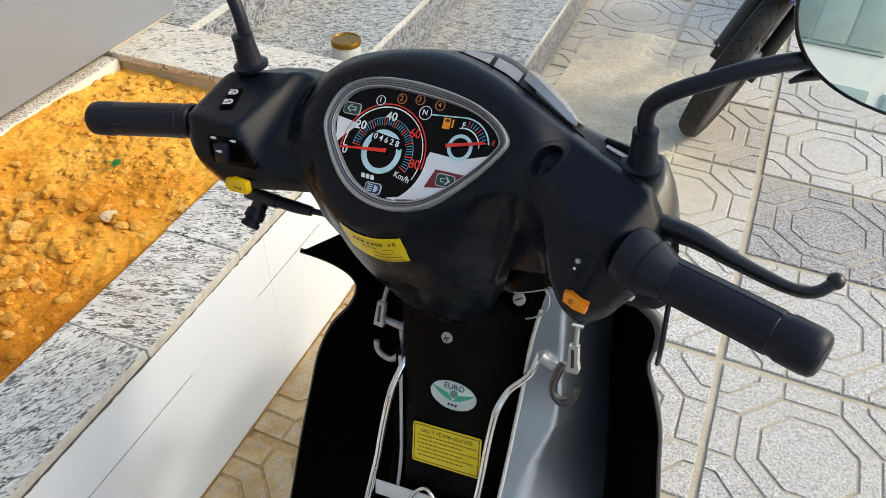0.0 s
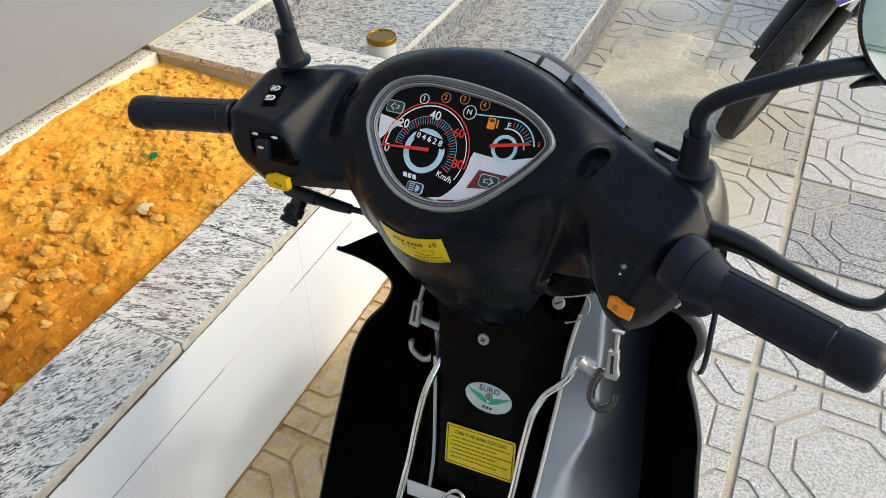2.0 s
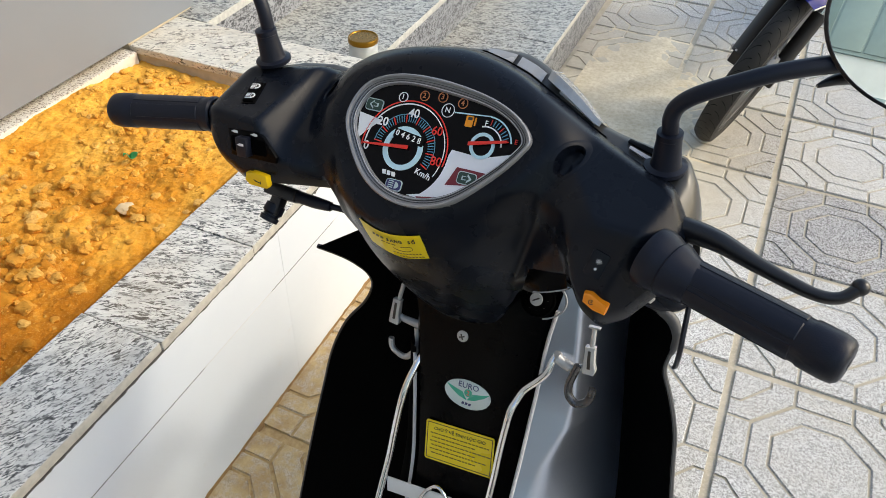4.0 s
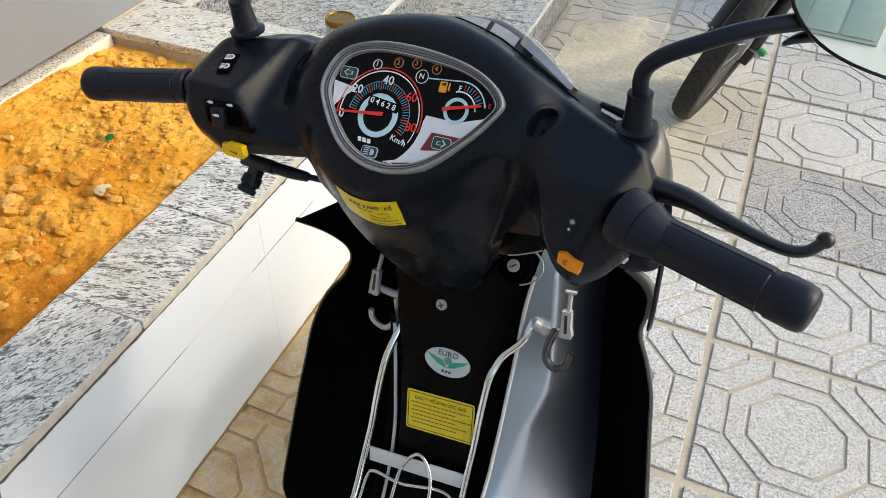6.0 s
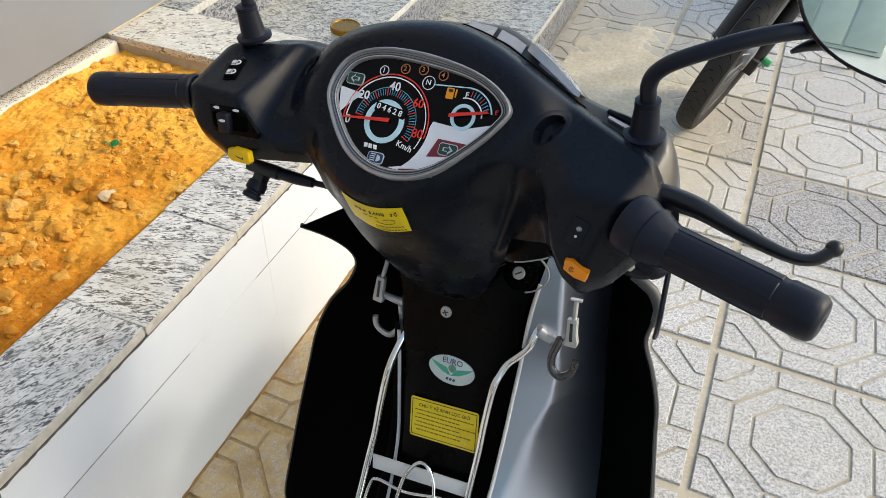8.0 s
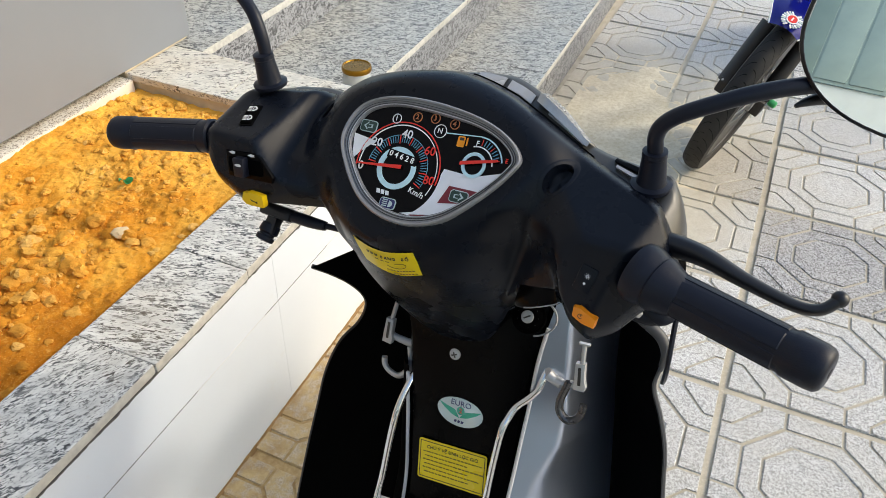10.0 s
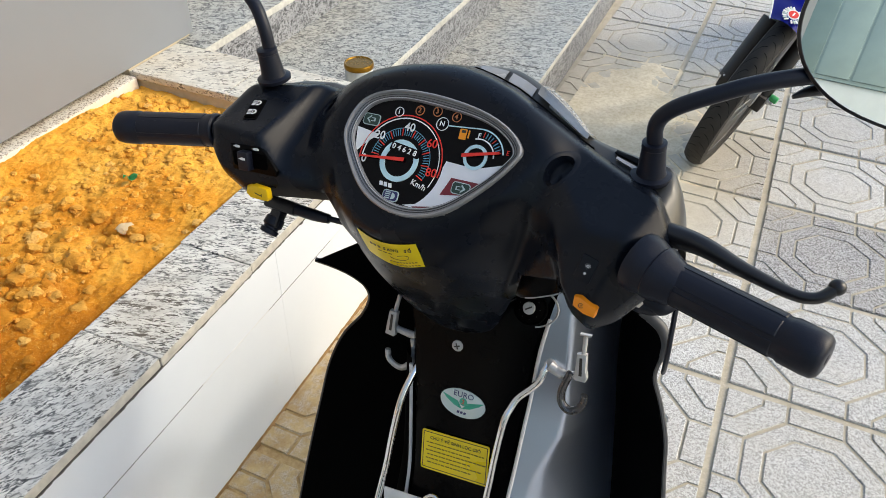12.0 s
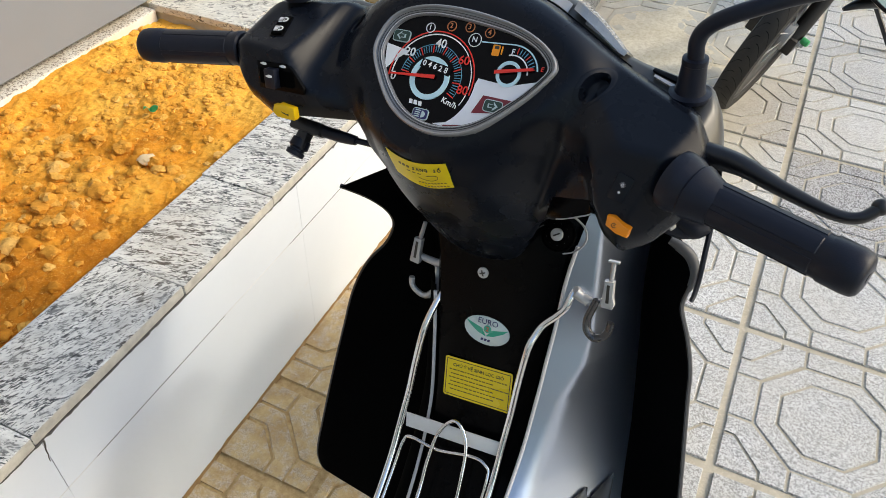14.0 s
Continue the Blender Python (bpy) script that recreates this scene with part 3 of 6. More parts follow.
# glass jar with a gold lid on the second step
JAR = BM @ Vector((-0.350, 2.323, 0.3135))
jar = thing("jar", "clear glass jar with a gold metal lid on the step", "jar", JAR)
jm = Matrix.Translation(JAR)
part("glass_body", lathe([(0.036, 0.0), (0.040, 0.004), (0.040, 0.052), (0.037, 0.060), (0.035, 0.064), (0.033, 0.064), (0.035, 0.058), (0.038, 0.05), (0.038, 0.006), (0.034, 0.003)], 32, jm), JARGLASS, jar)
part("lid", lathe([(0.041, 0.062), (0.042, 0.064), (0.042, 0.073), (0.0408, 0.0758), (0.0385, 0.0768), (0.0368, 0.0758), (0.0355, 0.0738), (0.010, 0.0738), (0.0005, 0.0738)], 40, jm), GOLD, jar, "gold metal screw lid")

# ---- the motorbike: handlebar cover, gauge, grips ----
BIKE = Vector((0.475, 1.09, 0.0))
bike = thing("motorbike", "parked black and silver step-through motorbike seen from the saddle", "motorbike", BIKE)
# frame of the handlebars: x along the bar, y up the dial, z out of the dial
GM = axes(Vector((0.34816, 1.12944, 0.93732)), Vector((0.99012, -0.11542, 0.07962)), Vector((0.02274, 0.69252, 0.72104)), Vector((-0.13836, -0.71210, 0.68831)))
# frame of the leg shield: x across, y up the panel, z towards the saddle
LM = axes(Vector((0.41405, 1.12917, 0.63240)), Vector((0.98994, -0.01417, 0.14076)), Vector((-0.12572, 0.36806, 0.92127)), Vector((-0.06486, -0.92969, 0.36258)))

DIAL = [(-0.081, 0.016), (-0.072, 0.046), (-0.044, 0.061), (-0.002, 0.065), (0.048, 0.061), (0.080, 0.051), (0.098, 0.036), (0.095, 0.022),
        (0.077, -0.004), (0.048, -0.033), (0.017, -0.046), (-0.015, -0.046), (-0.043, -0.034), (-0.067, -0.010)]
DC = (0.006, 0.012)
dial = [(p.x, p.y) for p in spline([(*p, 0) for p in DIAL], 8, True)]
_ang = np.array([math.atan2(p[1] - DC[1], p[0] - DC[0]) for p in dial])
_rad = np.array([math.hypot(p[1] - DC[1], p[0] - DC[0]) for p in dial])
_o = np.argsort(_ang)
_ang, _rad = _ang[_o], _rad[_o]
_ang = np.concatenate((_ang - 2 * math.pi, _ang, _ang + 2 * math.pi))
_rad = np.tile(_rad, 3)


def dial_scaled(grow):
    """The dial's outline moved out by so many metres."""
    out = []
    for x, y in dial:
        d = math.hypot(x - DC[0], y - DC[1])
        k = (d + grow) / d
        out.append((DC[0] + (x - DC[0]) * k, DC[1] + (y - DC[1]) * k))
    return out


TOP = ((-0.252, 0.012), (-0.2455, 0.030), (-0.240, 0.040), (-0.228, 0.0475), (-0.189, 0.0565), (-0.1175, 0.0715), (-0.1048, 0.0800), (-0.0924, 0.0912),
       (-0.082, 0.0957), (-0.051, 0.1027), (-0.0137, 0.1098), (0.001, 0.1122), (0.0167, 0.1108), (0.040, 0.1055), (0.065, 0.098), (0.1065, 0.0795),
       (0.1565, 0.0572), (0.197, 0.0420), (0.2145, 0.0368), (0.221, 0.0325), (0.229, 0.022), (0.237, 0.011), (0.243, 0.000))
TOP_U, TOP_V = zip(*TOP)
BOT_U = (-0.252, -0.243, -0.222, -0.188, -0.153, -0.10, -0.082, -0.055, -0.025, 0.0, 0.03, 0.06, 0.08, 0.092, 0.11, 0.13, 0.15, 0.166, 0.178, 0.195, 0.213, 0.231, 0.243)
BOT_V = (-0.018, -0.040, -0.062, -0.075, -0.067, -0.054, -0.075, -0.110, -0.138, -0.150, -0.146, -0.130, -0.108, -0.092, -0.084, -0.078, -0.070, -0.070, -0.084, -0.093, -0.080, -0.054, -0.032)


CREASE_U = (-0.10, -0.0677, -0.0463, -0.0195, 0.0045, 0.0291, 0.0542, 0.0743, 0.0951, 0.1116, 0.1293, 0.143, 0.156, 0.166, 0.18)
CREASE_V = (-0.10, -0.0600, -0.0720, -0.0730, -0.0640, -0.050, -0.0313, -0.0186, -0.0094, -0.006, -0.0069, -0.013, -0.030, -0.058, -0.10)


def smax(a, b, k):
    h = max(k - abs(a - b), 0) / k
    return max(a, b) + h * h * k * 0.25


def cowl_height(u, v):
    d = math.hypot(u - DC[0], v - DC[1])
    e = d - float(np.interp(math.atan2(v - DC[1], u - DC[0]), _ang, _rad)) - 0.014
    pod = -0.0035 - (24.0 * e * e if e > 0 else 0.0)
    a = abs(u - 0.0)
    left = min(1.0, max(0.0, (-u - 0.05) / 0.08))
    r = v + 0.004 + 0.012 * min(1, max(0, u / 0.1 + 0.5)) + 0.014 * left
    soft = 0.0045 if u < 0 else 0.006
    crown = 0.016 + 0.003 * left
    arm = -smax(-(crown - (0.49 + 0.13 * left) * r), -(crown + (0.49 + 0.13 * left) * r), soft)
    x = 0.172 - 0.004 * left - a
    steep = 1.5 * x if x < 0.014 else 0.021 + 0.009 * (1 - math.exp(-1.5 * (x - 0.014) / 0.009))
    arm = -smax(-arm, -(crown - (1 - left) * 0.52 * x - left * steep - 0.40 * left * r), soft)
    if a < 0.16:
        arm -= 0.8 * max(0, -r) * (0.16 - a) / 0.08
    if a > 0.222:
        arm -= 30 * (a - 0.222) ** 2
    if u > 0:
        arm -= 0.72 * max(0.0, u - 0.2175 - 0.30 * v)
        arm -= 0.012 * min(1, a / 0.2)
    g = float(np.interp(u, CREASE_U, CREASE_V)) - v
    g = max(0.0, g) if g > 0.003 else max(0.0, g + 0.003) ** 2 / 0.012
    return smax(pod, arm, 0.012 + 0.026 * left) - 0.58 * min(g, 0.026)


HOLES = ((-0.1245, 0.0375, -40, 0.0125, 0.0078), (0.134, 0.029, -24, 0.0165, 0.0088))


def in_hole(u, v):
    """How far into a screw hole of the cover: 1 on its rim, 0 in its middle."""
    out = 9.0
    for hu, hv, rot, ln, wd in HOLES:
        cs, sn = math.cos(radians(rot)), math.sin(radians(rot))
        x, y = (u - hu) * cs + (v - hv) * sn, -(u - hu) * sn + (v - hv) * cs
        out = min(out, math.hypot(x / wd, y / ln))
    return out


us = np.linspace(-0.2515, 0.2425, 141)
NS = 71
rows = []
for u in us:
    t, b = float(np.interp(u, TOP_U, TOP_V)), float(np.interp(u, BOT_U, BOT_V))
    row = []
    for k in range(NS):
        s = 0.5 - 0.5 * math.cos(math.pi * k / (NS - 1))
        v = b + (t - b) * s
        edge = min(v - b, t - v)
        w = cowl_height(u, v) - 0.010 * max(0, 1 - edge / 0.010) ** 2
        if math.hypot(u - DC[0], v - DC[1]) < float(np.interp(math.atan2(v - DC[1], u - DC[0]), _ang, _rad)) - 0.0015:
            w = -0.03   # the well of the dial
        if in_hole(u, v) < 1.0:
            w += float(np.interp(in_hole(u, v), (0.76, 0.86, 0.95, 1.0), (-0.0125, -0.0060, -0.0012, 0.0))) - 0.0065
        row.append(Vector((u, v, w)))
    mid = 0.5 * (t + b)
    lo, hi = row[0], row[-1]
    deep = 0.055
    under = [hi + Vector((0, -0.004, -0.02)), hi + Vector((0, -0.018, -deep)), Vector((u, mid, min(lo.z, hi.z) - deep - 0.01)), lo + Vector((0, 0.018, -deep * (0.8 if lo.z > -0.1 else 0.2))), lo + Vector((0, 0.004, -0.016))]
    rows.append(row + under)
bm = grid(rows, True)
bm.faces.new([v for v in bm.verts[:NS + 5]])
bm.verts.ensure_lookup_table()
bm.faces.new([bm.verts[len(bm.verts) - (NS + 5) + i] for i in range(NS + 5)])
cover = part("handlebar_cover", bm, COWL, bike, "matte black plastic handlebar cover", GM)

# dial: rim, well and printed face
prof = [(dial_scaled(0.0036), -0.006), (dial_scaled(0.0028), 0.0002), (dial_scaled(0.0016), 0.0012), (dial_scaled(0.0002), 0.0006), (dial_scaled(-0.0006), -0.0012), (dial_scaled(-0.0066), -0.0030), (dial_scaled(-0.0072), -0.0042), (dial_scaled(-0.0074), -0.008)]
panel = part("instrument_panel", grid([[(x, y, h) for x, y in line] for line, h in prof], True), RIM, cover, "smoked clear rim of the instrument panel", GM)
# two dark bands, and a pale innermost line that paints the rim's highlight
for grow, h, mat in ((-0.0022, -0.0012, METAL_BLACK), (-0.0042, -0.0020, METAL_BLACK), (-0.0056, -0.0021, TRIM)):
    line = [(x, y, h) for x, y in dial_scaled(grow)]
    part("rim_line", tube(line + line[:1], 0.00035, 6, 1, smoothed=False), mat, panel, "", GM)
FZ = -0.006


def on(name, bm, mat, label=""):
    return part(name, bm, mat, cover, label, GM, smooth=False)


on("dial_face", plate(dial_scaled(-0.0055), FZ - 0.003, FZ), FACE, "glossy black printed dial face")
ROT = 4.0
I = Matrix()


def write(body, u, v, size, mat, name="numeral", rot=ROT, z=None, bold=0.0):
    bmt = text_mesh(body, size, Matrix.Translation((u, v, z if z is not None else FZ + 0.0012)) @ Matrix.Rotation(radians(rot), 4, "Z"), 0.0002, bold or 0.010 * size)
    return on(name, bmt, mat)


SC = (-0.0165, -0.0005)   # hub of the speedometer
on("scale_band", ring(SC, 0.0440, 0.0451, FZ, I, -8, 188, 56), RED)
on("scale_band", ring(SC, 0.0412, 0.0423, FZ, I, 62, 184, 40), WHITE)
on("scale_band", ring(SC, 0.0413, 0.0421, FZ, I, -24, 62, 30), WHITE)
on("scale_ring", ring(SC, 0.0155, 0.0205, FZ, I, thick=0.0012), CYAN, "pale ring round the hub")
on("scale_line", ring(SC, 0.0318, 0.0324, FZ, I, -20, 178, 40), BLUE)
for k in range(41):
    a = 178 - 200 * k / 40
    red = k % 5 == 0
    r0, r1 = (0.0240, 0.0325) if red else (0.0250, 0.0310)
    half = 1.0 if red else 0.65
    on("scale_tick", ring(SC, r0, r1, FZ, I, a - half, a + half, 1), RED if red else BLUE)
for body, u, v, mat in (("0", -0.0545, -0.0070, WHITE), ("20", -0.0455, 0.0185, WHITE), ("40", -0.0165, 0.0325, WHITE), ("60", 0.012, 0.0225, RED), ("80", 0.0205, -0.004, RED)):
    write(body, u, v, 0.0115, mat, "numeral")
write("Km/h", 0.0120, -0.0180, 0.0078, WHITE, "unit_writing", ROT - 14, bold=0.00004)
on("odometer_window", plate(round_rect(-0.0135, 0.0105, 0.033, 0.0085, 0.001, ROT - 9), FZ, FZ + 0.0014), FACE)
for k, ch in enumerate("04628"):
    write(ch, -0.0262 + 0.006 * k, 0.0118 - 0.0006 * k, 0.0076, WHITE, "odometer_digit", ROT - 9, FZ + 0.0018, 0.00008)
on("speed_needle", plate([(-0.058, -0.0060), (-0.011, -0.0005), (-0.0112, 0.0032), (-0.0582, -0.0046)], FZ + 0.002, FZ + 0.003), RED, "red needle resting at zero")
for k, (u, v) in enumerate(((-0.0335, 0.0450), (-0.0125, 0.0508), (0.006, 0.0535), (0.027, 0.0525))):
    mat = DIALSILVER if k == 0 else AMBER
    on("gear_lamp", ring((u, v), 0.0041, 0.0048, FZ, I, thick=0.0008), mat)
    write(str(k + 1), u, v, 0.0068, mat, "numeral")
on("gear_lamp", ring((0.015, 0.0432), 0.0058, 0.0064, FZ, I, thick=0.0008), DIALSILVER)
write("N", 0.015, 0.0432, 0.0070, WHITE, "numeral")
# white and silver panels of the print
on("printed_panel", plate([(-0.0735, 0.022), (-0.0725, 0.0165), (-0.067, -0.003), (-0.0615, 0.005), (-0.0545, 0.0125), (-0.0475, 0.0195)], FZ, FZ + 0.0004), WHITE)
on("printed_panel", plate([(0.0315, 0.0105), (0.062, 0.0105), (0.086, 0.0195), (0.0765, 0.0015), (0.0465, -0.0280), (0.0175, -0.0395), (0.002, -0.0395)] + [(SC[0] + 0.0468 * math.cos(radians(a)), SC[1] + 0.0468 * math.sin(radians(a))) for a in range(-48, 8, 6)], FZ, FZ + 0.0004), DIALSILVER, "silver printed swoosh")
on("printed_panel", plate([(0.042, -0.003), (0.074, -0.0015), (0.0605, -0.0155), (0.036, -0.021)], FZ + 0.0005, FZ + 0.0008), MAROON)
on("printed_panel", plate([(0.012, -0.0385), (0.030, -0.034), (0.017, -0.0405)], FZ + 0.0005, FZ + 0.0008), MAROON)


def lamp_badge(u, v, w, h, rot, fill, line):
    on("indicator_lamp", plate(round_rect(u, v, w, h, 0.003, rot), FZ, FZ + 0.0010), line)
    on("indicator_lamp", plate(round_rect(u, v, w - 0.0016, h - 0.0016, 0.0024, rot), FZ, FZ + 0.0014), fill)


def arrow(u, v, s, flip, rot, z, mat):
    pts = [(-1, 0), (-0.1, 0.8), (-0.1, 0.35), (0.9, 0.35), (0.9, -0.35), (-0.1, -0.35), (-0.1, -0.8)]
    c, q = math.cos(radians(rot)), math.sin(radians(rot))
    pts = [(flip * x * s, y * s) for x, y in pts]
    on("arrow_mark", plate([(u + x * c - y * q, v + x * q + y * c) for x, y in pts], z, z + 0.0003), mat)


for u, v, flip in ((-0.0605, 0.0315, 1), (0.0545, -0.0105, -1)):
    lamp_badge(u, v, 0.0185, 0.0115, 2, DARKGREEN, PALE)
    arrow(u, v, 0.0052, flip, 3, FZ + 0.0014, PALE)
    arrow(u + flip * 0.0003, v, 0.0032, flip, 3, FZ + 0.0018, DARKGREEN)
BV = -0.0345   # height of the main-beam lamp
lamp_badge(-0.0130, BV, 0.0170, 0.0105, 3, NAVY, PALE)
on("beam_mark", plate([(-0.0115, BV - 0.0030)] + [(-0.0115 + 0.0040 * math.cos(a), BV + 0.0032 * math.sin(a)) for a in np.linspace(-1.4, 1.4, 9)] + [(-0.0115, BV + 0.0030)], FZ + 0.0014, FZ + 0.0017), PALE)
for k in range(4):
    on("beam_mark", plate(round_rect(-0.0158, BV - 0.0028 + 0.0019 * k, 0.0055, 0.0009, 0.0003, 3, 2), FZ + 0.0014, FZ + 0.0017), PALE)
# maker's mark drawn as plain bars
for k in range(3):
    on("maker_mark", plate([(-0.0285 + 0.0050 * k, -0.0275), (-0.0250 + 0.0050 * k, -0.0272), (-0.0262 + 0.0050 * k, -0.0232), (-0.0297 + 0.0050 * k, -0.0235)], FZ, FZ + 0.0006), WHITE)
# fuel gauge
FC = (0.0580, 0.0205)
on("fuel_ring", ring(FC, 0.0088, 0.0118, FZ, I, thick=0.0012), CYAN)
on("fuel_scale", ring(FC, 0.0258, 0.0272, FZ, I, 18, 92, 24), CYAN)
on("fuel_scale", plate([(0.022, 0.0425), (0.0575, 0.0468), (0.0575, 0.0478), (0.022, 0.0436)], FZ, FZ + 0.0005), CYAN)
on("fuel_scale", ring(FC, 0.0168, 0.0180, FZ, I, 10, 110, 24), WHITE)
for k in range(9):
    a = 22 + 8 * k
    on("scale_tick", ring(FC, 0.0190, 0.0245, FZ, I, a - 1.0, a + 1.0, 1), RED if k % 4 == 0 else BLUE)
write("F", 0.0555, 0.0400, 0.0072, WHITE)
write("E", 0.0875, 0.0310, 0.0060, RED)
on("fuel_needle", plate([(0.0455, 0.0175), (0.0800, 0.0280), (0.0797, 0.0302), (0.0450, 0.0208)], FZ + 0.002, FZ + 0.003), RED, "red fuel needle")
on("pump_mark", plate(round_rect(0.0385, 0.0385, 0.0072, 0.0100, 0.0012, 5), FZ, FZ + 0.0006), ORANGE_INK)
on("pump_mark", plate(round_rect(0.0388, 0.0410, 0.0042, 0.0026, 0.0004, 5), FZ, FZ + 0.0008), INK)
on("pump_mark", plate(round_rect(0.0443, 0.0395, 0.0014, 0.0075, 0.0006, 5), FZ, FZ + 0.0006), ORANGE_INK)


# surface helper: a pose on the cover with z along its outward side
def cowl_pose(u, v, rot=0.0, lift=0.0):
    h = 0.002
    w = cowl_height(u, v)
    du = Vector((2 * h, 0, cowl_height(u + h, v) - cowl_height(u - h, v)))
    dv = Vector((0, 2 * h, cowl_height(u, v + h) - cowl_height(u, v - h)))
    nrm = du.cross(dv).normalized()
    x = (du - nrm * du.dot(nrm)).normalized()
    y = nrm.cross(x)
    return axes(Vector((u, v, w)) + nrm * lift, x, y, nrm) @ Matrix.Rotation(radians(rot), 4, "Z")


def on_cowl(name, bm, mat, u, v, rot=0.0, lift=0.0, label="", smooth=True, parent=None):
    return part(name, bm, mat, parent or cover, label, GM @ cowl_pose(u, v, rot, lift), smooth)


# screw holes: a rounded lip, a slanting wall and a floor
for u, v, rot, ln, wd in HOLES:
    rows = []
    cs, sn = math.cos(radians(rot)), math.sin(radians(rot))
    for k, deep in ((1.44, -0.0004), (1.36, 0.00012), (1.14, 0.00012), (1.00, 0.0002), (0.95, -0.0012), (0.86, -0.0060), (0.76, -0.0115), (0.62, -0.0125), (0.02, -0.0125)):
        row = []
        for a in np.linspace(0, 2 * math.pi, 32, endpoint=False):
            x, y = wd * k * math.cos(a), ln * k * math.sin(a)
            row.append(cowl_pose(u + x * cs - y * sn, v + x * sn + y * cs, 0, max(deep, -0.0012)).translation + Vector((0, 0, min(0.0, deep + 0.0012))))
        rows.append(row)
    part("screw_hole", grid(rows, True), COWL, cover, "recessed oval screw hole", GM)

# switches: main beam, turn signal, horn, light, starter
sw = on_cowl("beam_switch", plate(round_rect(0, 0, 0.0158, 0.031, 0.0015), -0.002, 0.0012, bevel=0.001), BLACK, -0.197, 0.010, 16)
on_cowl("rocker", plate(round_rect(0, 0, 0.0125, 0.0275, 0.001), 0.001, 0.0030, bevel=0.001), WING, -0.197, 0.010, 16, 0, parent=sw)
for dv in (0.0075, -0.0065):
    pm = GM @ cowl_pose(-0.197, 0.010, 16) @ Matrix.Translation((0.0, dv, 0.0031))
    half = [(0.0006, -0.0038)] + [(0.0006 + 0.0050 * math.cos(a), 0.0038 * math.sin(a)) for a in np.linspace(-1.35, 1.35, 9)] + [(0.0006, 0.0038)]
    part("lamp_mark", plate(half, 0, 0.0003, pm), WHITE, sw, smooth=False)
    part("lamp_mark", plate([(0.0016, -0.0022)] + [(0.0016 + 0.0026 * math.cos(a), 0.0020 * math.sin(a)) for a in np.linspace(-1.2, 1.2, 7)] + [(0.0016, 0.0022)], 0.0003, 0.0006, pm), INK, sw, smooth=False)
    for k in range(4):
        part("lamp_mark", plate(round_rect(-0.0026, -0.0030 + 0.0020 * k, 0.0045, 0.0010, 0.0003, 0, 2), 0, 0.0003, pm), WHITE, sw, smooth=False)
ts = on_cowl("turn_switch", plate([(-0.027, -0.014), (0.032, -0.014), (0.034, -0.008), (0.020, 0.010), (0.012, 0.014), (-0.027, 0.013)], -0.002, 0.0015, bevel=0.0008), BLACK, -0.176, -0.040, 5)
on_cowl("slot", plate(round_rect(-0.001, -0.001, 0.046, 0.016, 0.003), 0.001, 0.0022, bevel=0.0005), WING, -0.176, -0.040, 5, parent=ts)
on_cowl("slider", box((-0.011, -0.011, 0.0), (0.003, 0.009, 0.010), 0.002), RUBBER, -0.176, -0.040, 5, parent=ts)
for du, dv in ((-0.018, 0.0115), (0.008, 0.0115), (-0.004, 0.002)):
    pm = GM @ cowl_pose(-0.176, -0.040, 5) @ Matrix.Translation((du, dv, 0.0018 if dv > 0.01 else 0.0101))
    part("arrow_mark", plate([(-0.0045, 0.0), (0.0, 0.0016), (0.0045, 0.0012), (0.0045, -0.0010), (0.0, -0.0014)], 0, 0.0003, pm), WHITE, ts, smooth=False)
hb = on_cowl("horn_button", plate([(-0.0150, -0.0045), (-0.009, -0.0085), (0.013, -0.008), (0.0150, -0.005), (0.0135, 0.005), (-0.005, 0.0065), (-0.006, 0.0045), (-0.013, 0.004)], -0.003, 0.004, bevel=0.0015), HORN, -0.166, -0.067, 2, 0.002, "yellow horn button")
pm = GM @ cowl_pose(-0.166, -0.067, 2, 0.002) @ Matrix.Translation((0.002, -0.002, 0.0041)) @ Matrix.Scale(0.8, 4)
part("horn_mark", plate([(-0.006, 0.001), (0.004, -0.001), (0.006, 0.001), (0.006, -0.003), (0.004, -0.002), (-0.004, -0.001)], 0, 0.0003, pm), INK, hb, smooth=False)
ls = on_cowl("light_switch", plate(round_rect(0, 0, 0.015, 0.024, 0.002), -0.002, 0.0008, bevel=0.0006), COWL, 0.186, -0.046, -12)
pm = GM @ cowl_pose(0.186, -0.046, -12) @ Matrix.Translation((0, 0, -0.0001)) @ Matrix.Scale(0.55, 4)
part("lamp_mark", ring((0.001, 0.0065), 0.0012, 0.0024, 0.002, pm, steps=12), WHITE, ls, smooth=False)
for k in range(8):
    a = 2 * math.pi * k / 8
    part("lamp_mark", plate(round_rect(0.001 + 0.0040 * math.cos(a), 0.0065 + 0.0040 * math.sin(a), 0.0016, 0.0007, 0.0003, math.degrees(a), 2), 0.002, 0.0024, pm), WHITE, ls, smooth=False)
part("lamp_mark", plate([(0.001 + 0.0022 * math.cos(a), -0.0065 + 0.0022 * math.sin(a)) for a in np.linspace(0, 5.9, 10)], 0.002, 0.0024, pm), WHITE, ls, smooth=False)
sb = on_cowl("starter_button", plate([(-0.0100, 0.0068), (-0.0105, -0.0018), (-0.001, -0.0072), (0.009, -0.0090), (0.0105, -0.0010), (0.0045, 0.0022), (-0.004, 0.0072)], -0.004, 0.005, bevel=0.002), ORANGE, 0.192, -0.073, 5, 0.001, "orange starter button")
pm = GM @ cowl_pose(0.192, -0.073, 5, 0.001) @ Matrix.Translation((-0.003, 0.0, 0.0051)) @ Matrix.Scale(0.65, 4)
part("starter_mark", ring((0, 0), 0.0026, 0.0034, 0, pm, 30, 330, 20), INK, sb, smooth=False)
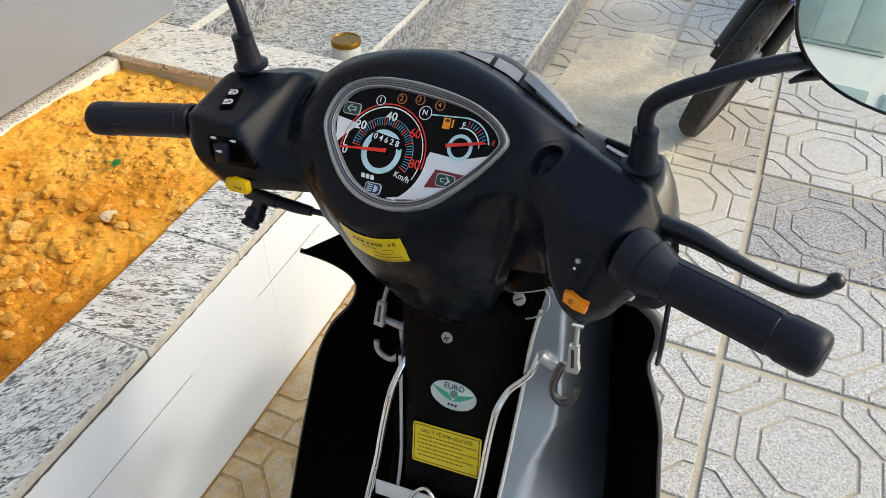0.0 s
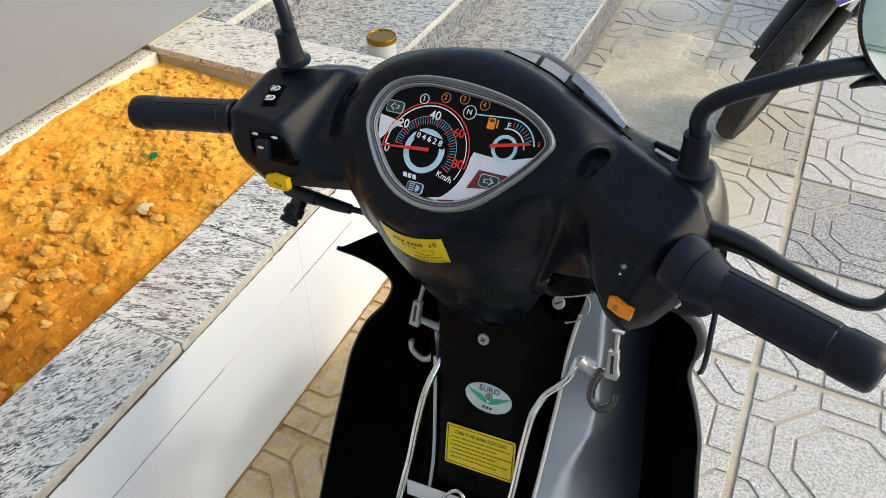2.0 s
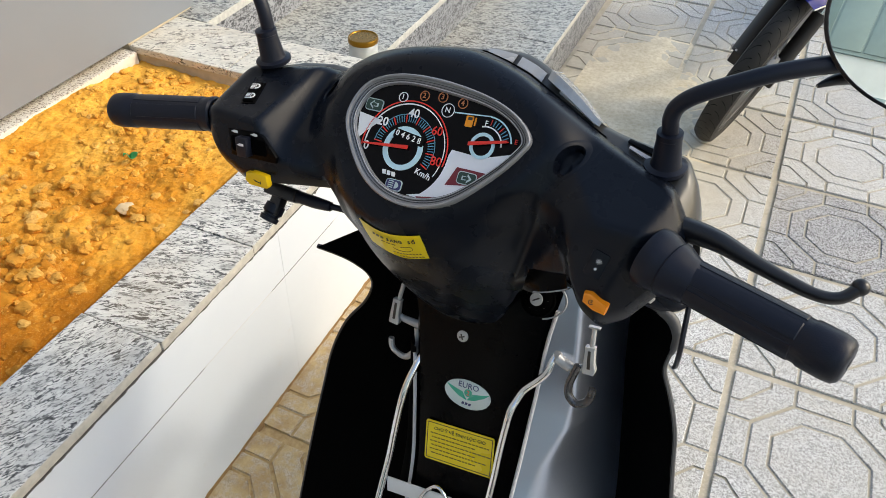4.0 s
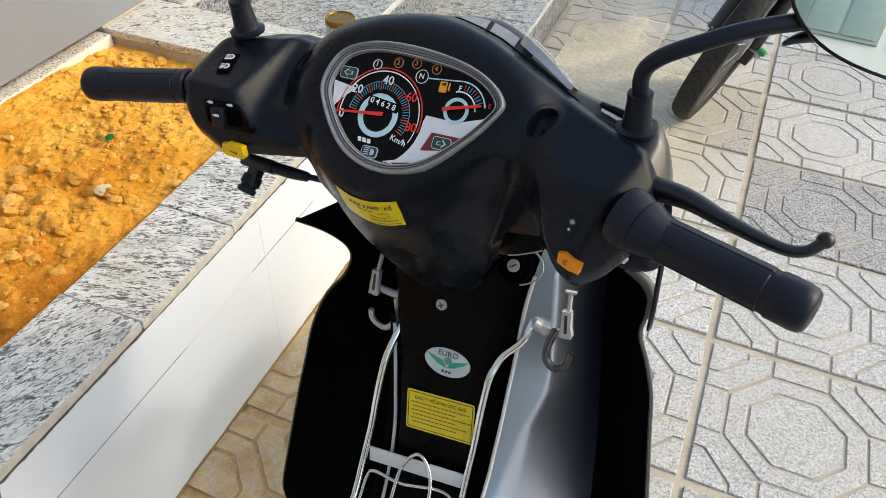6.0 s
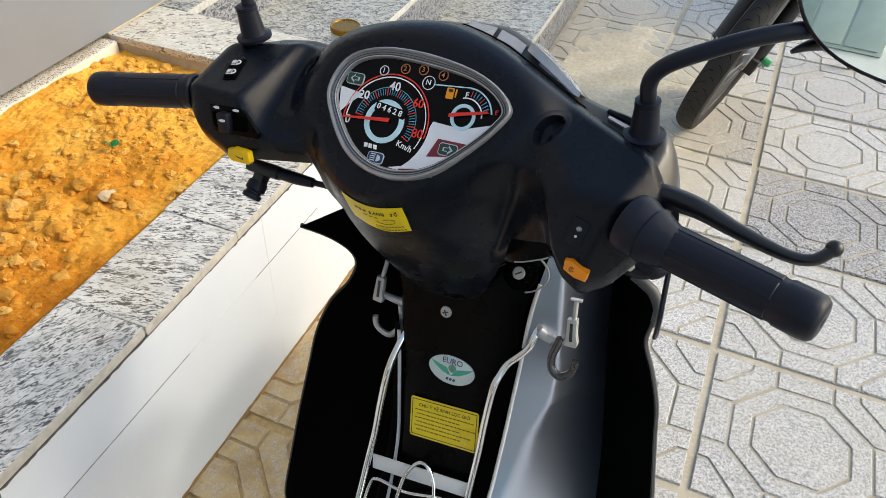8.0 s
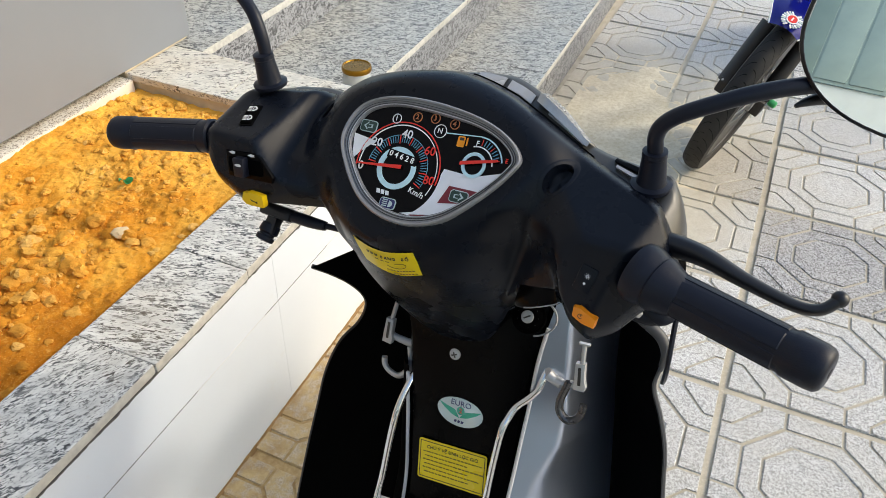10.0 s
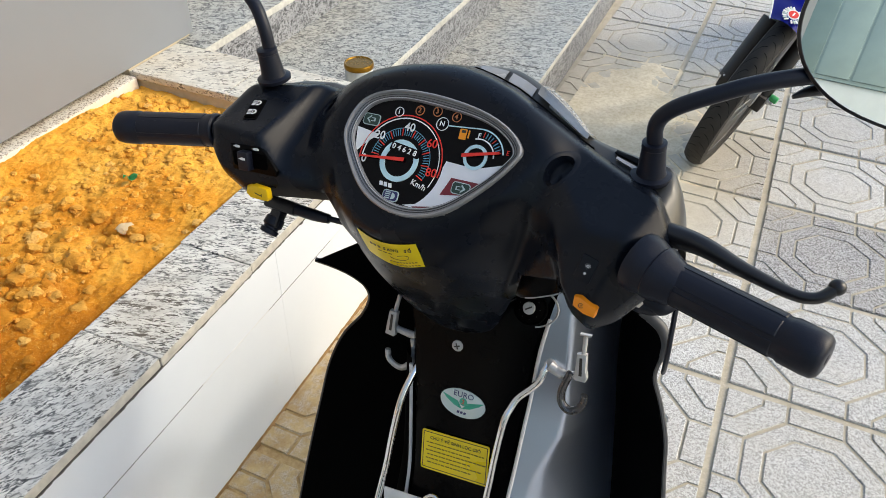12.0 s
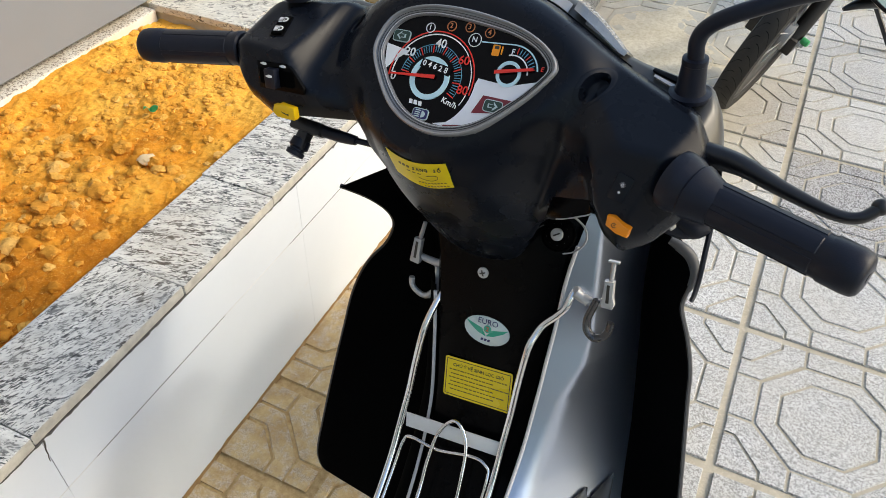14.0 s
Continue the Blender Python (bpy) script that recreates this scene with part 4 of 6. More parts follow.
part("starter_mark", plate([(-0.0006, -0.0016), (0.0006, 0.0), (-0.0006, 0.0), (0.0004, 0.0018), (0.0016, 0.0006)], 0, 0.0004, pm), INK, sb, smooth=False)

# yellow shift-pattern label, bent over the chin of the cover
def bent_label(u0, v0, u1, v1, shear, lift, nx=22, ny=8, inset=0.0):
    rows = []
    for j in range(ny + 1):
        row = []
        for i in range(nx + 1):
            a, b = i / nx, j / ny
            u = u0 + inset + (u1 - u0 - 2 * inset) * a + shear * (1 - b)
            v = v0 + inset + (v1 - v0 - 2 * inset) * b - 0.020 * math.sin(math.pi * min(1, max(0, a * 0.9 + 0.1))) * (0.4)
            p = cowl_pose(u, v, 0, lift)
            row.append(p.translation.copy())
        rows.append(row)
    b = grid(rows)
    return b

lab = part("shift_label", bent_label(-0.040, -0.0862, 0.024, -0.0695, 0.006, 0.0010), YELLOW, cover, "yellow printed sticker", GM)
def label_pose(a, b, lift):
    """A pose on the bent label: a runs along it, b up it, both from 0 to 1."""
    def at(a, b):
        return -0.040 + 0.064 * a + 0.006 * (1 - b), -0.0862 + 0.0167 * b - 0.008 * math.sin(math.pi * min(1, max(0, a * 0.9 + 0.1)))
    u, v = at(a, b)
    u2, v2 = at(a + 0.02, b)
    return cowl_pose(u, v, math.degrees(math.atan2(v2 - v, u2 - u)), lift)


for k, ch in enumerate("SANG S\u1ed0"):
    if ch != " ":
        part("label_letter", text_mesh(ch, 0.0052, label_pose(0.46 + 0.068 * k, 0.74, 0.0020), 0.0001, 0.00016), INK, lab, "", GM, False)
for b, a0, a1, n, ink in ((0.74, 0.20, 0.40, 3, INK), (0.56, 0.30, 0.56, 3, OCHRE), (0.22, 0.42, 0.92, 9, OCHRE), (0.09, 0.50, 0.95, 8, OCHRE)):
    for k in range(n):
        part("label_bar", plate(round_rect(0, 0, 0.064 * (a1 - a0) / n * 0.72, 0.0030 if ink is INK else 0.0011, 0.0004, 0, 2), 0, 0.0002, label_pose(a0 + (a1 - a0) * (k + 0.5) / n, b, 0.0016)), OCHRE, lab, "", GM, False)
part("label_arrow", tube([label_pose(a, b, 0.0018).translation for a, b in ((0.48, 0.42), (0.56, 0.36), (0.68, 0.34), (0.78, 0.40), (0.80, 0.50), (0.74, 0.54), (0.62, 0.50))], 0.00028, 6, 4), OCHRE, lab, "", GM)

# hood of the cover over the ignition lock, its lower edge worn pale
rows = []
worn = []
for k in range(13):
    a = k / 12
    top = cowl_pose(0.119 + 0.040 * a, -0.0655 + 0.004 * a, 0, 0.0004).translation
    low = cowl_pose(0.119 + 0.046 * a, -0.0805 + 0.0095 * a - 0.002 * math.sin(math.pi * a), 0, 0.001 + 0.0075 * math.sin(math.pi * min(1, 0.15 + 0.9 * a)) ** 0.5).translation
    worn.append(low + Vector((0, -0.0006, 0.0002)))
    rows.append([top, top.lerp(low, 0.5) + Vector((0, 0, 0.0008)), low, low + Vector((0, -0.0012, -0.0015)), low + Vector((0, 0.002, -0.012))])
hood = part("lock_hood", grid(rows), BLACK, cover, "moulded hood over the lock", GM)
part("worn_edge", tube(worn[4:], 0.0007, 6, 1, smoothed=False), WORN_SHADED_GREY, hood, "", GM)

# grips, with collars, ribs and end caps
def grip(sign):
    inner, outer = Vector((sign * 0.243, -0.020 if sign < 0 else -0.033, -0.008 if sign < 0 else -0.012)), Vector((-0.370, -0.0485, 0.007)) if sign < 0 else Vector((0.374, -0.058, 0.006))
    m = GM @ along(inner, outer)
    L = (outer - inner).length
    r = 0.0172
    g = part("grip", lathe([(0.0165, 0.0), (0.0185, 0.002), (0.0185, 0.006), (r, 0.010), (r, L - 0.030), (r + 0.0012, L - 0.028), (r + 0.0012, L - 0.010), (r + 0.0002, L - 0.004), (r - 0.0025, L - 0.001), (r - 0.006, L), (0.003, L + 0.0002)], 40, m), RUBBER, bike, "ribbed black rubber grip")
    for k in range(6):
        rm = m @ Matrix.Rotation(2 * math.pi * (k + 0.3) / 6, 4, "Z")
        rows = []
        for z, up in ((0.0135, -0.0006), (0.0150, 0.0007), (L - 0.0350, 0.0007), (L - 0.0335, -0.0006)):
            rows.append([((r + (up if abs(a) < 23 else -0.0006)) * math.cos(radians(a)), (r + (up if abs(a) < 23 else -0.0006)) * math.sin(radians(a)), z) for a in (-25, -22.5, -15, -7, 0, 7, 15, 22.5, 25)])
        part("grip_pad", grid(rows), RUBBER, g, "", rm)
    part("end_cap", lathe([(0.0042, L - 0.002), (0.0042, L + 0.0005), (0.0015, L + 0.0008)], 20, m), METAL_BLACK, g)


grip(-1)
grip(1)
m = GM @ along((0.226, -0.027, -0.013), (0.258, -0.037, -0.009))
part("throttle_collar", lathe([(0.0245, -0.004), (0.0256, 0.001), (0.0246, 0.008), (0.0226, 0.0135), (0.0223, 0.0150), (0.0234, 0.0165), (0.0228, 0.0205), (0.0204, 0.0265), (0.0188, 0.0330), (0.0170, 0.0385)], 40, m), RUBBER, bike, "black throttle collar")
# front brake lever and the hanging perch of the left side
lev = part("brake_lever", tube([GM @ Vector(p) for p in ((0.215, 0.005, -0.040), (0.245, 0.004, -0.038), (0.268, 0.001, -0.034), (0.300, -0.008, -0.032), (0.338, -0.016, -0.030), (0.356, -0.014, -0.030), (0.366, -0.004, -0.030))], (0.0125, 0.0125, 0.0105, 0.0080, 0.0062, 0.0058, 0.006), 14, 6, flat=0.8), METAL_BLACK, bike, "curved black brake lever")
b = bmesh.new()
bmesh.ops.create_uvsphere(b, u_segments=16, v_segments=10, radius=0.0066)
part("lever_ball", b, METAL_BLACK, lev, "", Matrix.Translation(GM @ Vector((0.367, -0.002, -0.030))))
part("brake_perch", join(tube([GM @ Vector(p) for p in ((0.205, -0.050, -0.075), (0.220, -0.056, -0.084), (0.235, -0.055, -0.088), (0.246, -0.044, -0.088), (0.250, -0.030, -0.080))], (0.007, 0.008, 0.0075, 0.006, 0.005), 12, 5),
     tube([GM @ Vector(p) for p in ((0.226, -0.050, -0.082), (0.240, -0.053, -0.086), (0.249, -0.046, -0.089))], (0.006, 0.0085, 0.006), 12, 4)), RUBBER, bike, "black brake perch")
part("perch_bolt", lathe([(0.0052, -0.004), (0.0052, 0.002), (0.0040, 0.0035), (0.001, 0.0036)], 6, GM @ Matrix.Translation((0.2215, -0.056, -0.072))), STEEL, bike, "bright hexagon bolt on the perch")
part("brake_cable", tube([GM @ Vector(p) for p in ((0.2515, -0.036, -0.086), (0.2520, -0.0474, -0.090), (0.255, -0.0711, -0.090), (0.2569, -0.090, -0.095), (0.254, -0.104, -0.125), (0.245, -0.110, -0.190))], 0.0024, 8, 5), RUBBER, bike, "thin black brake cable")
perch = part("clutch_side_perch", join(box((-0.020, -0.007, -0.008), (0.022, 0.008, 0.008), 0.004), box((-0.008, -0.026, -0.006), (0.006, 0.0, 0.006), 0.003)), METAL_BLACK, bike, "", GM @ Matrix.Translation((-0.172, -0.074, -0.060)))
part("adjuster_knob", lathe([(0.0085, -0.016), (0.0085, -0.004), (0.0105, -0.003), (0.0110, 0.006), (0.0085, 0.008), (0.0085, 0.010), (0.0105, 0.011), (0.0100, 0.016), (0.004, 0.017)], 22, GM @ along((-0.176, -0.092, -0.062), (-0.178, -0.110, -0.060))), RUBBER, perch)
part("cable_sleeve", tube([GM @ Vector(p) for p in ((-0.160, -0.073, -0.060), (-0.130, -0.073, -0.062), (-0.110, -0.072, -0.064))], (0.0065, 0.0065, 0.005), 12, 4), RUBBER, perch)
part("cable", tube([GM @ Vector(p) for p in ((-0.115, -0.072, -0.064), (-0.085, -0.070, -0.070), (-0.040, -0.070, -0.085))], 0.0032, 10, 5), RUBBER, bike, "thin black control cable")

# mirrors: rubber boot, bent stem, oval head
def boot(at, up, s=1.0):
    m = GM @ along(at, Vector(at) + Vector(up))
    return lathe([(0.026 * s, -0.003), (0.0265 * s, 0.0005), (0.0195 * s, 0.0020), (0.0182 * s, 0.005), (0.0156 * s, 0.025), (0.0152 * s, 0.027), (0.0160 * s, 0.0275), (0.0158 * s, 0.0320), (0.0085 * s, 0.0330)], 32, m)


mr = part("mirror_stem", tube([GM @ Vector(p) for p in ((0.2055, 0.056, -0.032), (0.2055, 0.072, -0.014), (0.2045, 0.080, -0.006), (0.207, 0.088, 0.0), (0.215, 0.095, 0.006), (0.227, 0.102, 0.010), (0.244, 0.111, 0.012), (0.265, 0.123, 0.011), (0.288, 0.136, 0.004), (0.315, 0.150, -0.008))], 0.0068, 16, 4), RUBBER, bike, "bent black mirror stem")
part("rubber_boot", boot((0.2055, 0.050, -0.038), (0.0, 0.75, 0.80), 0.66), RUBBER, mr)
ml = part("mirror_stem", tube([GM @ Vector(p) for p in ((-0.205, 0.050, -0.020), (-0.206, 0.078, 0.004), (-0.210, 0.095, 0.018), (-0.222, 0.112, 0.028), (-0.250, 0.130, 0.036), (-0.300, 0.150, 0.040))], 0.0068, 16, 6), RUBBER, bike, "bent black mirror stem")
part("rubber_boot", boot((-0.2055, 0.053, -0.018), (-0.05, 0.75, 0.80), 0.68), RUBBER, ml)


def mirror_head(parent, centre, tilt, sign):
    m = GM @ Matrix.Translation(centre) @ tilt
    oval = [(0.085 * math.copysign(abs(math.cos(a)) ** 0.85, math.cos(a)) * (1 + 0.06 * sign * math.sin(a)), 0.066 * math.copysign(abs(math.sin(a)) ** 0.85, math.sin(a))) for a in np.linspace(0, 2 * math.pi, 56, endpoint=False)]
    prof = [(0.955, 0.0022), (0.965, 0.0036), (0.995, 0.002), (1.005, -0.004), (0.95, -0.014), (0.70, -0.024), (0.30, -0.028)]
    b = grid([[(x * k, y * k, h) for x, y in oval] for k, h in prof], True)
    b.faces.new(b.verts[-len(oval):])
    part("mirror_housing", b, METAL_BLACK, parent, "black oval mirror housing", m)
    part("mirror_glass", plate([(x * 0.962, y * 0.962) for x, y in oval], 0.0, 0.0028, m), MIRROR, parent, "silvered mirror glass", smooth=False)


mirror_head(mr, (0.371, 0.176, 0.020), Matrix.Rotation(radians(24), 4, "X") @ Matrix.Rotation(radians(-12), 4, "Z"), 1)
part("mirror_clamp", tube([GM @ Vector(p) for p in ((0.2966, 0.1290, -0.012), (0.303, 0.1345, -0.014), (0.310, 0.1400, -0.018), (0.318, 0.146, -0.026))], (0.0015, 0.0035, 0.005, 0.006), 12, 4), METAL_BLACK, mr, "black clamp behind the mirror")
mirror_head(ml, (-0.365, 0.176, 0.044), Matrix.Rotation(radians(24), 4, "X") @ Matrix.Rotation(radians(12), 4, "Z"), -1)

# silver front cover beyond the top edge, with the headlamp's reflector strips and lens
FRONT_U = (-0.21, -0.19, -0.13, -0.09, -0.05, 0.0, 0.05, 0.085, 0.11, 0.135, 0.165, 0.195, 0.220, 0.236, 0.243)
FRONT_D = (0.004, 0.009, 0.008, 0.004, 0.002, 0.006, 0.020, 0.020, 0.016, 0.010, 0.016, 0.023, 0.029, 0.027, 0.014)


def front_edge(u):
    t = float(np.interp(u, TOP_U, TOP_V))
    return t, float(np.interp(u, FRONT_U, FRONT_D)), cowl_height(u, t) - 0.012


rows = []
for u in np.linspace(-0.205, 0.243, 90):
    t, d, base = front_edge(u)
    rows.append([(u, t - 0.006, base + 0.002), (u, t + 0.0008, base - 0.003), (u, t + 0.55 * d, base - 0.006), (u, t + 0.9 * d, base - 0.012), (u, t + d, base - 0.020), (u, t + 0.85 * d, base - 0.036), (u, t - 0.01 + 0.4 * d, base - 0.07), (u, t - 0.045, base - 0.10)])
front = part("front_cover", grid(rows), NACELLE, bike, "silver painted front cover round the headlamp", GM)


def front_strip(name, u0, u1, k0, k1, lift, mat, label, n=12):
    """A strip lying on the front cover between two shares of its width."""
    rows = []
    for u in np.linspace(u0, u1, n):
        t, d, base = front_edge(u)
        row = []
        for k in (k0 - 0.05, k0, 0.5 * (k0 + k1), k1, k1 + 0.05):
            drop = float(np.interp(k, (0.0, 0.55, 0.9, 1.0), (-0.003, -0.006, -0.012, -0.020)))
            row.append((u + 0.15 * (k - 0.5) * d, t + k * d + lift * 0.6, base + drop + (lift if k0 <= k <= k1 else -0.002)))
        rows.append(row)
    return part(name, grid(rows), mat, front, label, GM)


front_strip("reflector_strip", 0.014, 0.0450, 0.10, 0.58, 0.0015, STRIP, "pale reflector strip of the headlamp", 14)
front_strip("reflector_strip", 0.0500, 0.0790, 0.10, 0.55, 0.0015, STRIP, "pale reflector strip of the headlamp", 14)
front_strip("dark_joint", 0.010, 0.150, -0.15, 0.02, 0.003, BLACK, "black joint along the cover", 30)
front_strip("reflector_strip", 0.098, 0.135, 0.22, 0.36, 0.0025, TRIM, "bright lower strip of the headlamp")
# highlight band beside the mirror boot, laid on as a pale strip
front_strip("reflector_strip", 0.172, 0.194, 0.22, 0.36, 0.003, TRIM, "pale strip standing for a highlight")
front_strip("dark_joint", 0.168, 0.200, 0.50, 0.72, 0.0025, BLACK, "black joint beside the pale highlight strip", 8)
rows = []
for u in np.linspace(0.084, 0.140, 28):
    t, d, base = front_edge(u)
    k = max(0.0, math.sin(math.pi * (u - 0.084) / 0.056)) ** 0.6
    rows.append([(u, t + 0.4 * d, base + 0.001), (u + 0.001, t + d * 0.8 + 0.002 * k, base + 0.001), (u + 0.002, t + d + 0.003 * k, base - 0.010), (u + 0.002, t + d + 0.002 * k, base - 0.030)])
part("headlamp_lens", grid(rows), LENS_GREY, front, "pale ribbed headlamp lens", GM)
for k in range(12):
    u = 0.090 + 0.0036 * k
    t, d, base = front_edge(u)
    part("lens_rib", tube([(u, t + 0.55 * d, base), (u + 0.001, t + 0.8 * d + 0.0015, base + 0.0012), (u + 0.002, t + d + 0.0025, base - 0.008)], 0.0003, 6, 3), LENS_GREY, front, "grey rib of the headlamp lens", GM)

# ---- leg shield and tunnel ----
def panel_w(v):
    return 2.2 * max(0, -0.08 - v) ** 2


def half_w(v):
    return float(np.interp(v, (-0.5, -0.3, -0.1, 0.0, 0.08, 0.12, 0.18), (0.066, 0.066, 0.068, 0.072, 0.078, 0.086, 0.10)))


UC = 0.004


def half_r(v):
    return half_w(v) - float(np.interp(-v, (-0.02, 0.05, 0.12, 0.20, 0.30), (0.0, 0.003, 0.007, 0.014, 0.018)))


vs = np.linspace(0.19, -0.50, 260)
rows = []
for v in vs:
    h, w = half_w(v), panel_w(v)
    if v > 0.10:
        w -= 3.0 * (v - 0.10) ** 2
    sec = [(-h - 0.004, -0.030), (-h, -0.010), (-h + 0.006, -0.002), (-h + 0.016, 0.0), (-0.02, 0.0015), (0.02, 0.0015), (half_r(v) - 0.016, 0.0), (half_r(v) - 0.006, -0.002), (half_r(v), -0.010), (half_r(v) + 0.004, -0.030)]
    rows.append([(UC + x, v, w + z) for x, z in sec])
tunnel = part("centre_panel", grid(rows), BLACK, bike, "glossy black centre panel of the leg shield", LM)
def flank_w(u, v):
    """Depth of the right flank: an upper plane that breaks over a slanting crease."""
    w0 = panel_w(v) - 0.004
    left = UC + half_r(v)
    fold = float(np.interp(-v, (-0.19, -0.10, -0.062, -0.042, -0.021, 0.020, 0.068, 0.168, 0.30, 0.50), (0.114, 0.116, 0.117, 0.118, 0.119, 0.115, 0.098, 0.080, 0.066, 0.060)))
    fold = max(fold, left + 0.002)
    edge = float(np.interp(-v, (-0.19, -0.10, -0.025, 0.049, 0.135, 0.5), (0.135, 0.146, 0.146, 0.153, 0.161, 0.170)))
    low = max(0.0, 0.04 - v)
    w0 += 0.11 * low * low / (low + 0.03)
    tilt = float(np.interp(v, (-0.10, 0.0, 0.06), (0.30, 0.26, 0.14)))
    top = w0 - tilt * (u - left)
    at = w0 - tilt * (fold - left)
    side = at + (panel_w(v) - 0.132 - at) * (u - fold) / (edge - fold)
    return -smax(-top, -side, 0.016)


for sgn in (-1, 1):
    rows = []
    for v in vs if sgn > 0 else [q for q in vs if q < 0.036]:
        h, w = half_w(v) if sgn < 0 else half_r(v), panel_w(v) - (3.0 * (v - 0.10) ** 2 if v > 0.10 else 0.0)
        d = float(np.interp(v, (-0.5, -0.15, 0.0, 0.1, 0.19), (0.085, 0.078, 0.066, 0.046, 0.03))) * 0.45
        edge = float(np.interp(-v, (-0.19, -0.10, -0.025, 0.049, 0.135, 0.5), (0.135, 0.146, 0.146, 0.153, 0.161, 0.170)))
        pts = []
        if sgn > 0:
            for u in np.linspace(UC + h + 0.0005, edge + 0.005, 48):
                pts.append((u, v, flank_w(u, v)))
        for k in range(9 if sgn < 0 else 0):
            th = radians(12 + 76 * k / 8)
            pts.append((UC + sgn * (h + 0.0005 + d * (math.sin(th) - 0.2079) / 0.7915), v, w - 0.004 - 0.066 * (0.9781 - math.cos(th)) / 0.9432))
        rows.append(pts)
    part("side_panel", grid(rows), SILVER if sgn > 0 else WING, bike, "silver painted side panel of the tunnel" if sgn > 0 else "black side panel of the tunnel", LM)
    part("trim_strip", tube([(UC + sgn * ((half_w(v) if sgn < 0 else half_r(v)) + 0.0015), v, panel_w(v) - 0.003 - (3.0 * (v - 0.10) ** 2 if v > 0.1 else 0) if sgn < 0 else flank_w(UC + half_r(v), v) + 0.001) for v in np.linspace(0.028 if sgn < 0 else 0.12, -0.5, 24)], 0.0022, 8, 2), TRIM, tunnel, "pale edge strip", LM)

GREY_EDGE = plain("grey_edge", (0.055, 0.055, 0.057), 0.5, 0.0, 0.1)
# outline of the wings: height, half width, depth
WING_L = [(0.126, 0.212, -0.012), (0.120, 0.186, -0.018), (0.112, 0.166, -0.024), (0.098, 0.152, -0.034), (0.078, 0.152, -0.046), (0.050, 0.166, -0.052), (0.016, 0.194, -0.054), (-0.030, 0.215, -0.055), (-0.085, 0.228, -0.056), (-0.160, 0.244, -0.056), (-0.250, 0.262, -0.058), (-0.300, 0.2705, -0.058), (-0.321, 0.268, -0.058), (-0.334, 0.258, -0.058), (-0.337, 0.235, -0.058)]
WING_R = [(0.126, 0.186, -0.046), (0.118, 0.203, -0.050), (0.098, 0.209, -0.052), (0.077, 0.203, -0.053), (0.057, 0.201, -0.054), (0.026, 0.212, -0.055), (-0.012, 0.222, -0.055), (-0.054, 0.226, -0.056), (-0.130, 0.234, -0.056), (-0.250, 0.246, -0.058), (-0.325, 0.258, -0.058), (-0.347, 0.250, -0.058), (-0.352, 0.235, -0.058)]
for sgn, table in ((-1, WING_L), (1, WING_R)):
    edge = spline([(o, v, w) for v, o, w in table], 6)
    rows = []
    for e in edge:
        o, v, ow = e
        iw = -0.140 + panel_w(v) if sgn > 0 else -0.066 + 0.3 * panel_w(v)
        i = 0.088 if sgn > 0 else 0.060
        row = []
        for k in range(13):
            a = k / 12
            row.append((sgn * (i + (o - i) * a) - 0.004, v + 0.085 * (1 - a) * max(0, (v - 0.03) / 0.096), iw + (ow - iw) * a ** 2 - 0.008 * math.sin(math.pi * a)))
        row.append((sgn * (o + 0.003) - 0.004, v, ow - 0.004))
        row.append((sgn * (o + 0.002) - 0.004, v, ow - 0.012))
        rows.append(row)
    part("leg_shield_wing", grid(rows), WING, bike, "black wing of the leg shield", LM)
    part("shield_rim", tube([(sgn * (e.x + 0.002) - 0.004, e.y, e.z - 0.004) for e in edge], 0.0032, 8, smoothed=False), METAL_BLACK if sgn < 0 else RIMGREY, bike, "rounded rim of the leg shield", LM)

part("shield_head_edge", tube([(0.176, 0.133, -0.050), (0.190, 0.127, -0.050), (0.201, 0.117, -0.052), (0.2065, 0.100, -0.054), (0.203, 0.080, -0.056)], (0.004, 0.0062, 0.0062, 0.005, 0.003), 12, 6), GREY_EDGE, bike, "grey edge at the head of the shield", LM)

# steering neck and ignition lock
part("neck_cover", tube([LM @ Vector(p) for p in ((0.0, 0.08, -0.060), (-0.014, 0.16, -0.060), (-0.024, 0.25, -0.060))], (0.050, 0.055, 0.060), 32, 6), BLACK, bike, "black neck cover below the handlebars")
lm = LM @ Matrix.Translation((0.069, 0.130, 0.002)) @ Matrix.Rotation(radians(-14), 4, "X")
ll, lm = lm, lm @ Matrix.Scale(0.84, 4)
lock = part("ignition_lock", lathe([(0.0225, -0.020), (0.0225, -0.004), (0.0215, -0.003), (0.020, -0.004), (0.0185, -0.0025), (0.0155, -0.0015), (0.0115, 0.0005), (0.0072, 0.0005)], 40, lm), WING, bike, "ignition lock in a round black socket")
part("lock_face", lathe([(0.0082, -0.001), (0.0082, 0.002), (0.0074, 0.0028), (0.002, 0.0029)], 24, lm), STEEL, lock)
part("key_slot", box((-0.0010, -0.0048, 0.0), (0.0010, 0.0048, 0.0034)), INK, lock, "", lm @ Matrix.Rotation(radians(-60), 4, "Z"), False)
for k in range(9):
    a = 2 * math.pi * k / 9
    part("lock_mark", plate(round_rect(0.0142 * math.cos(a), 0.0142 * math.sin(a), 0.0014, 0.0005, 0.0002, math.degrees(a) + 90, 2), -0.0022, -0.0004, lm), GREY_EDGE, lock, smooth=False)
crescent = [(0.0320 * math.cos(a), 0.0222 * math.sin(a)) for a in np.linspace(radians(-72), radians(66), 30)]
crescent += [(0.0302 * math.cos(a), 0.0206 * math.sin(a)) for a in np.linspace(radians(66), radians(-72), 30)]
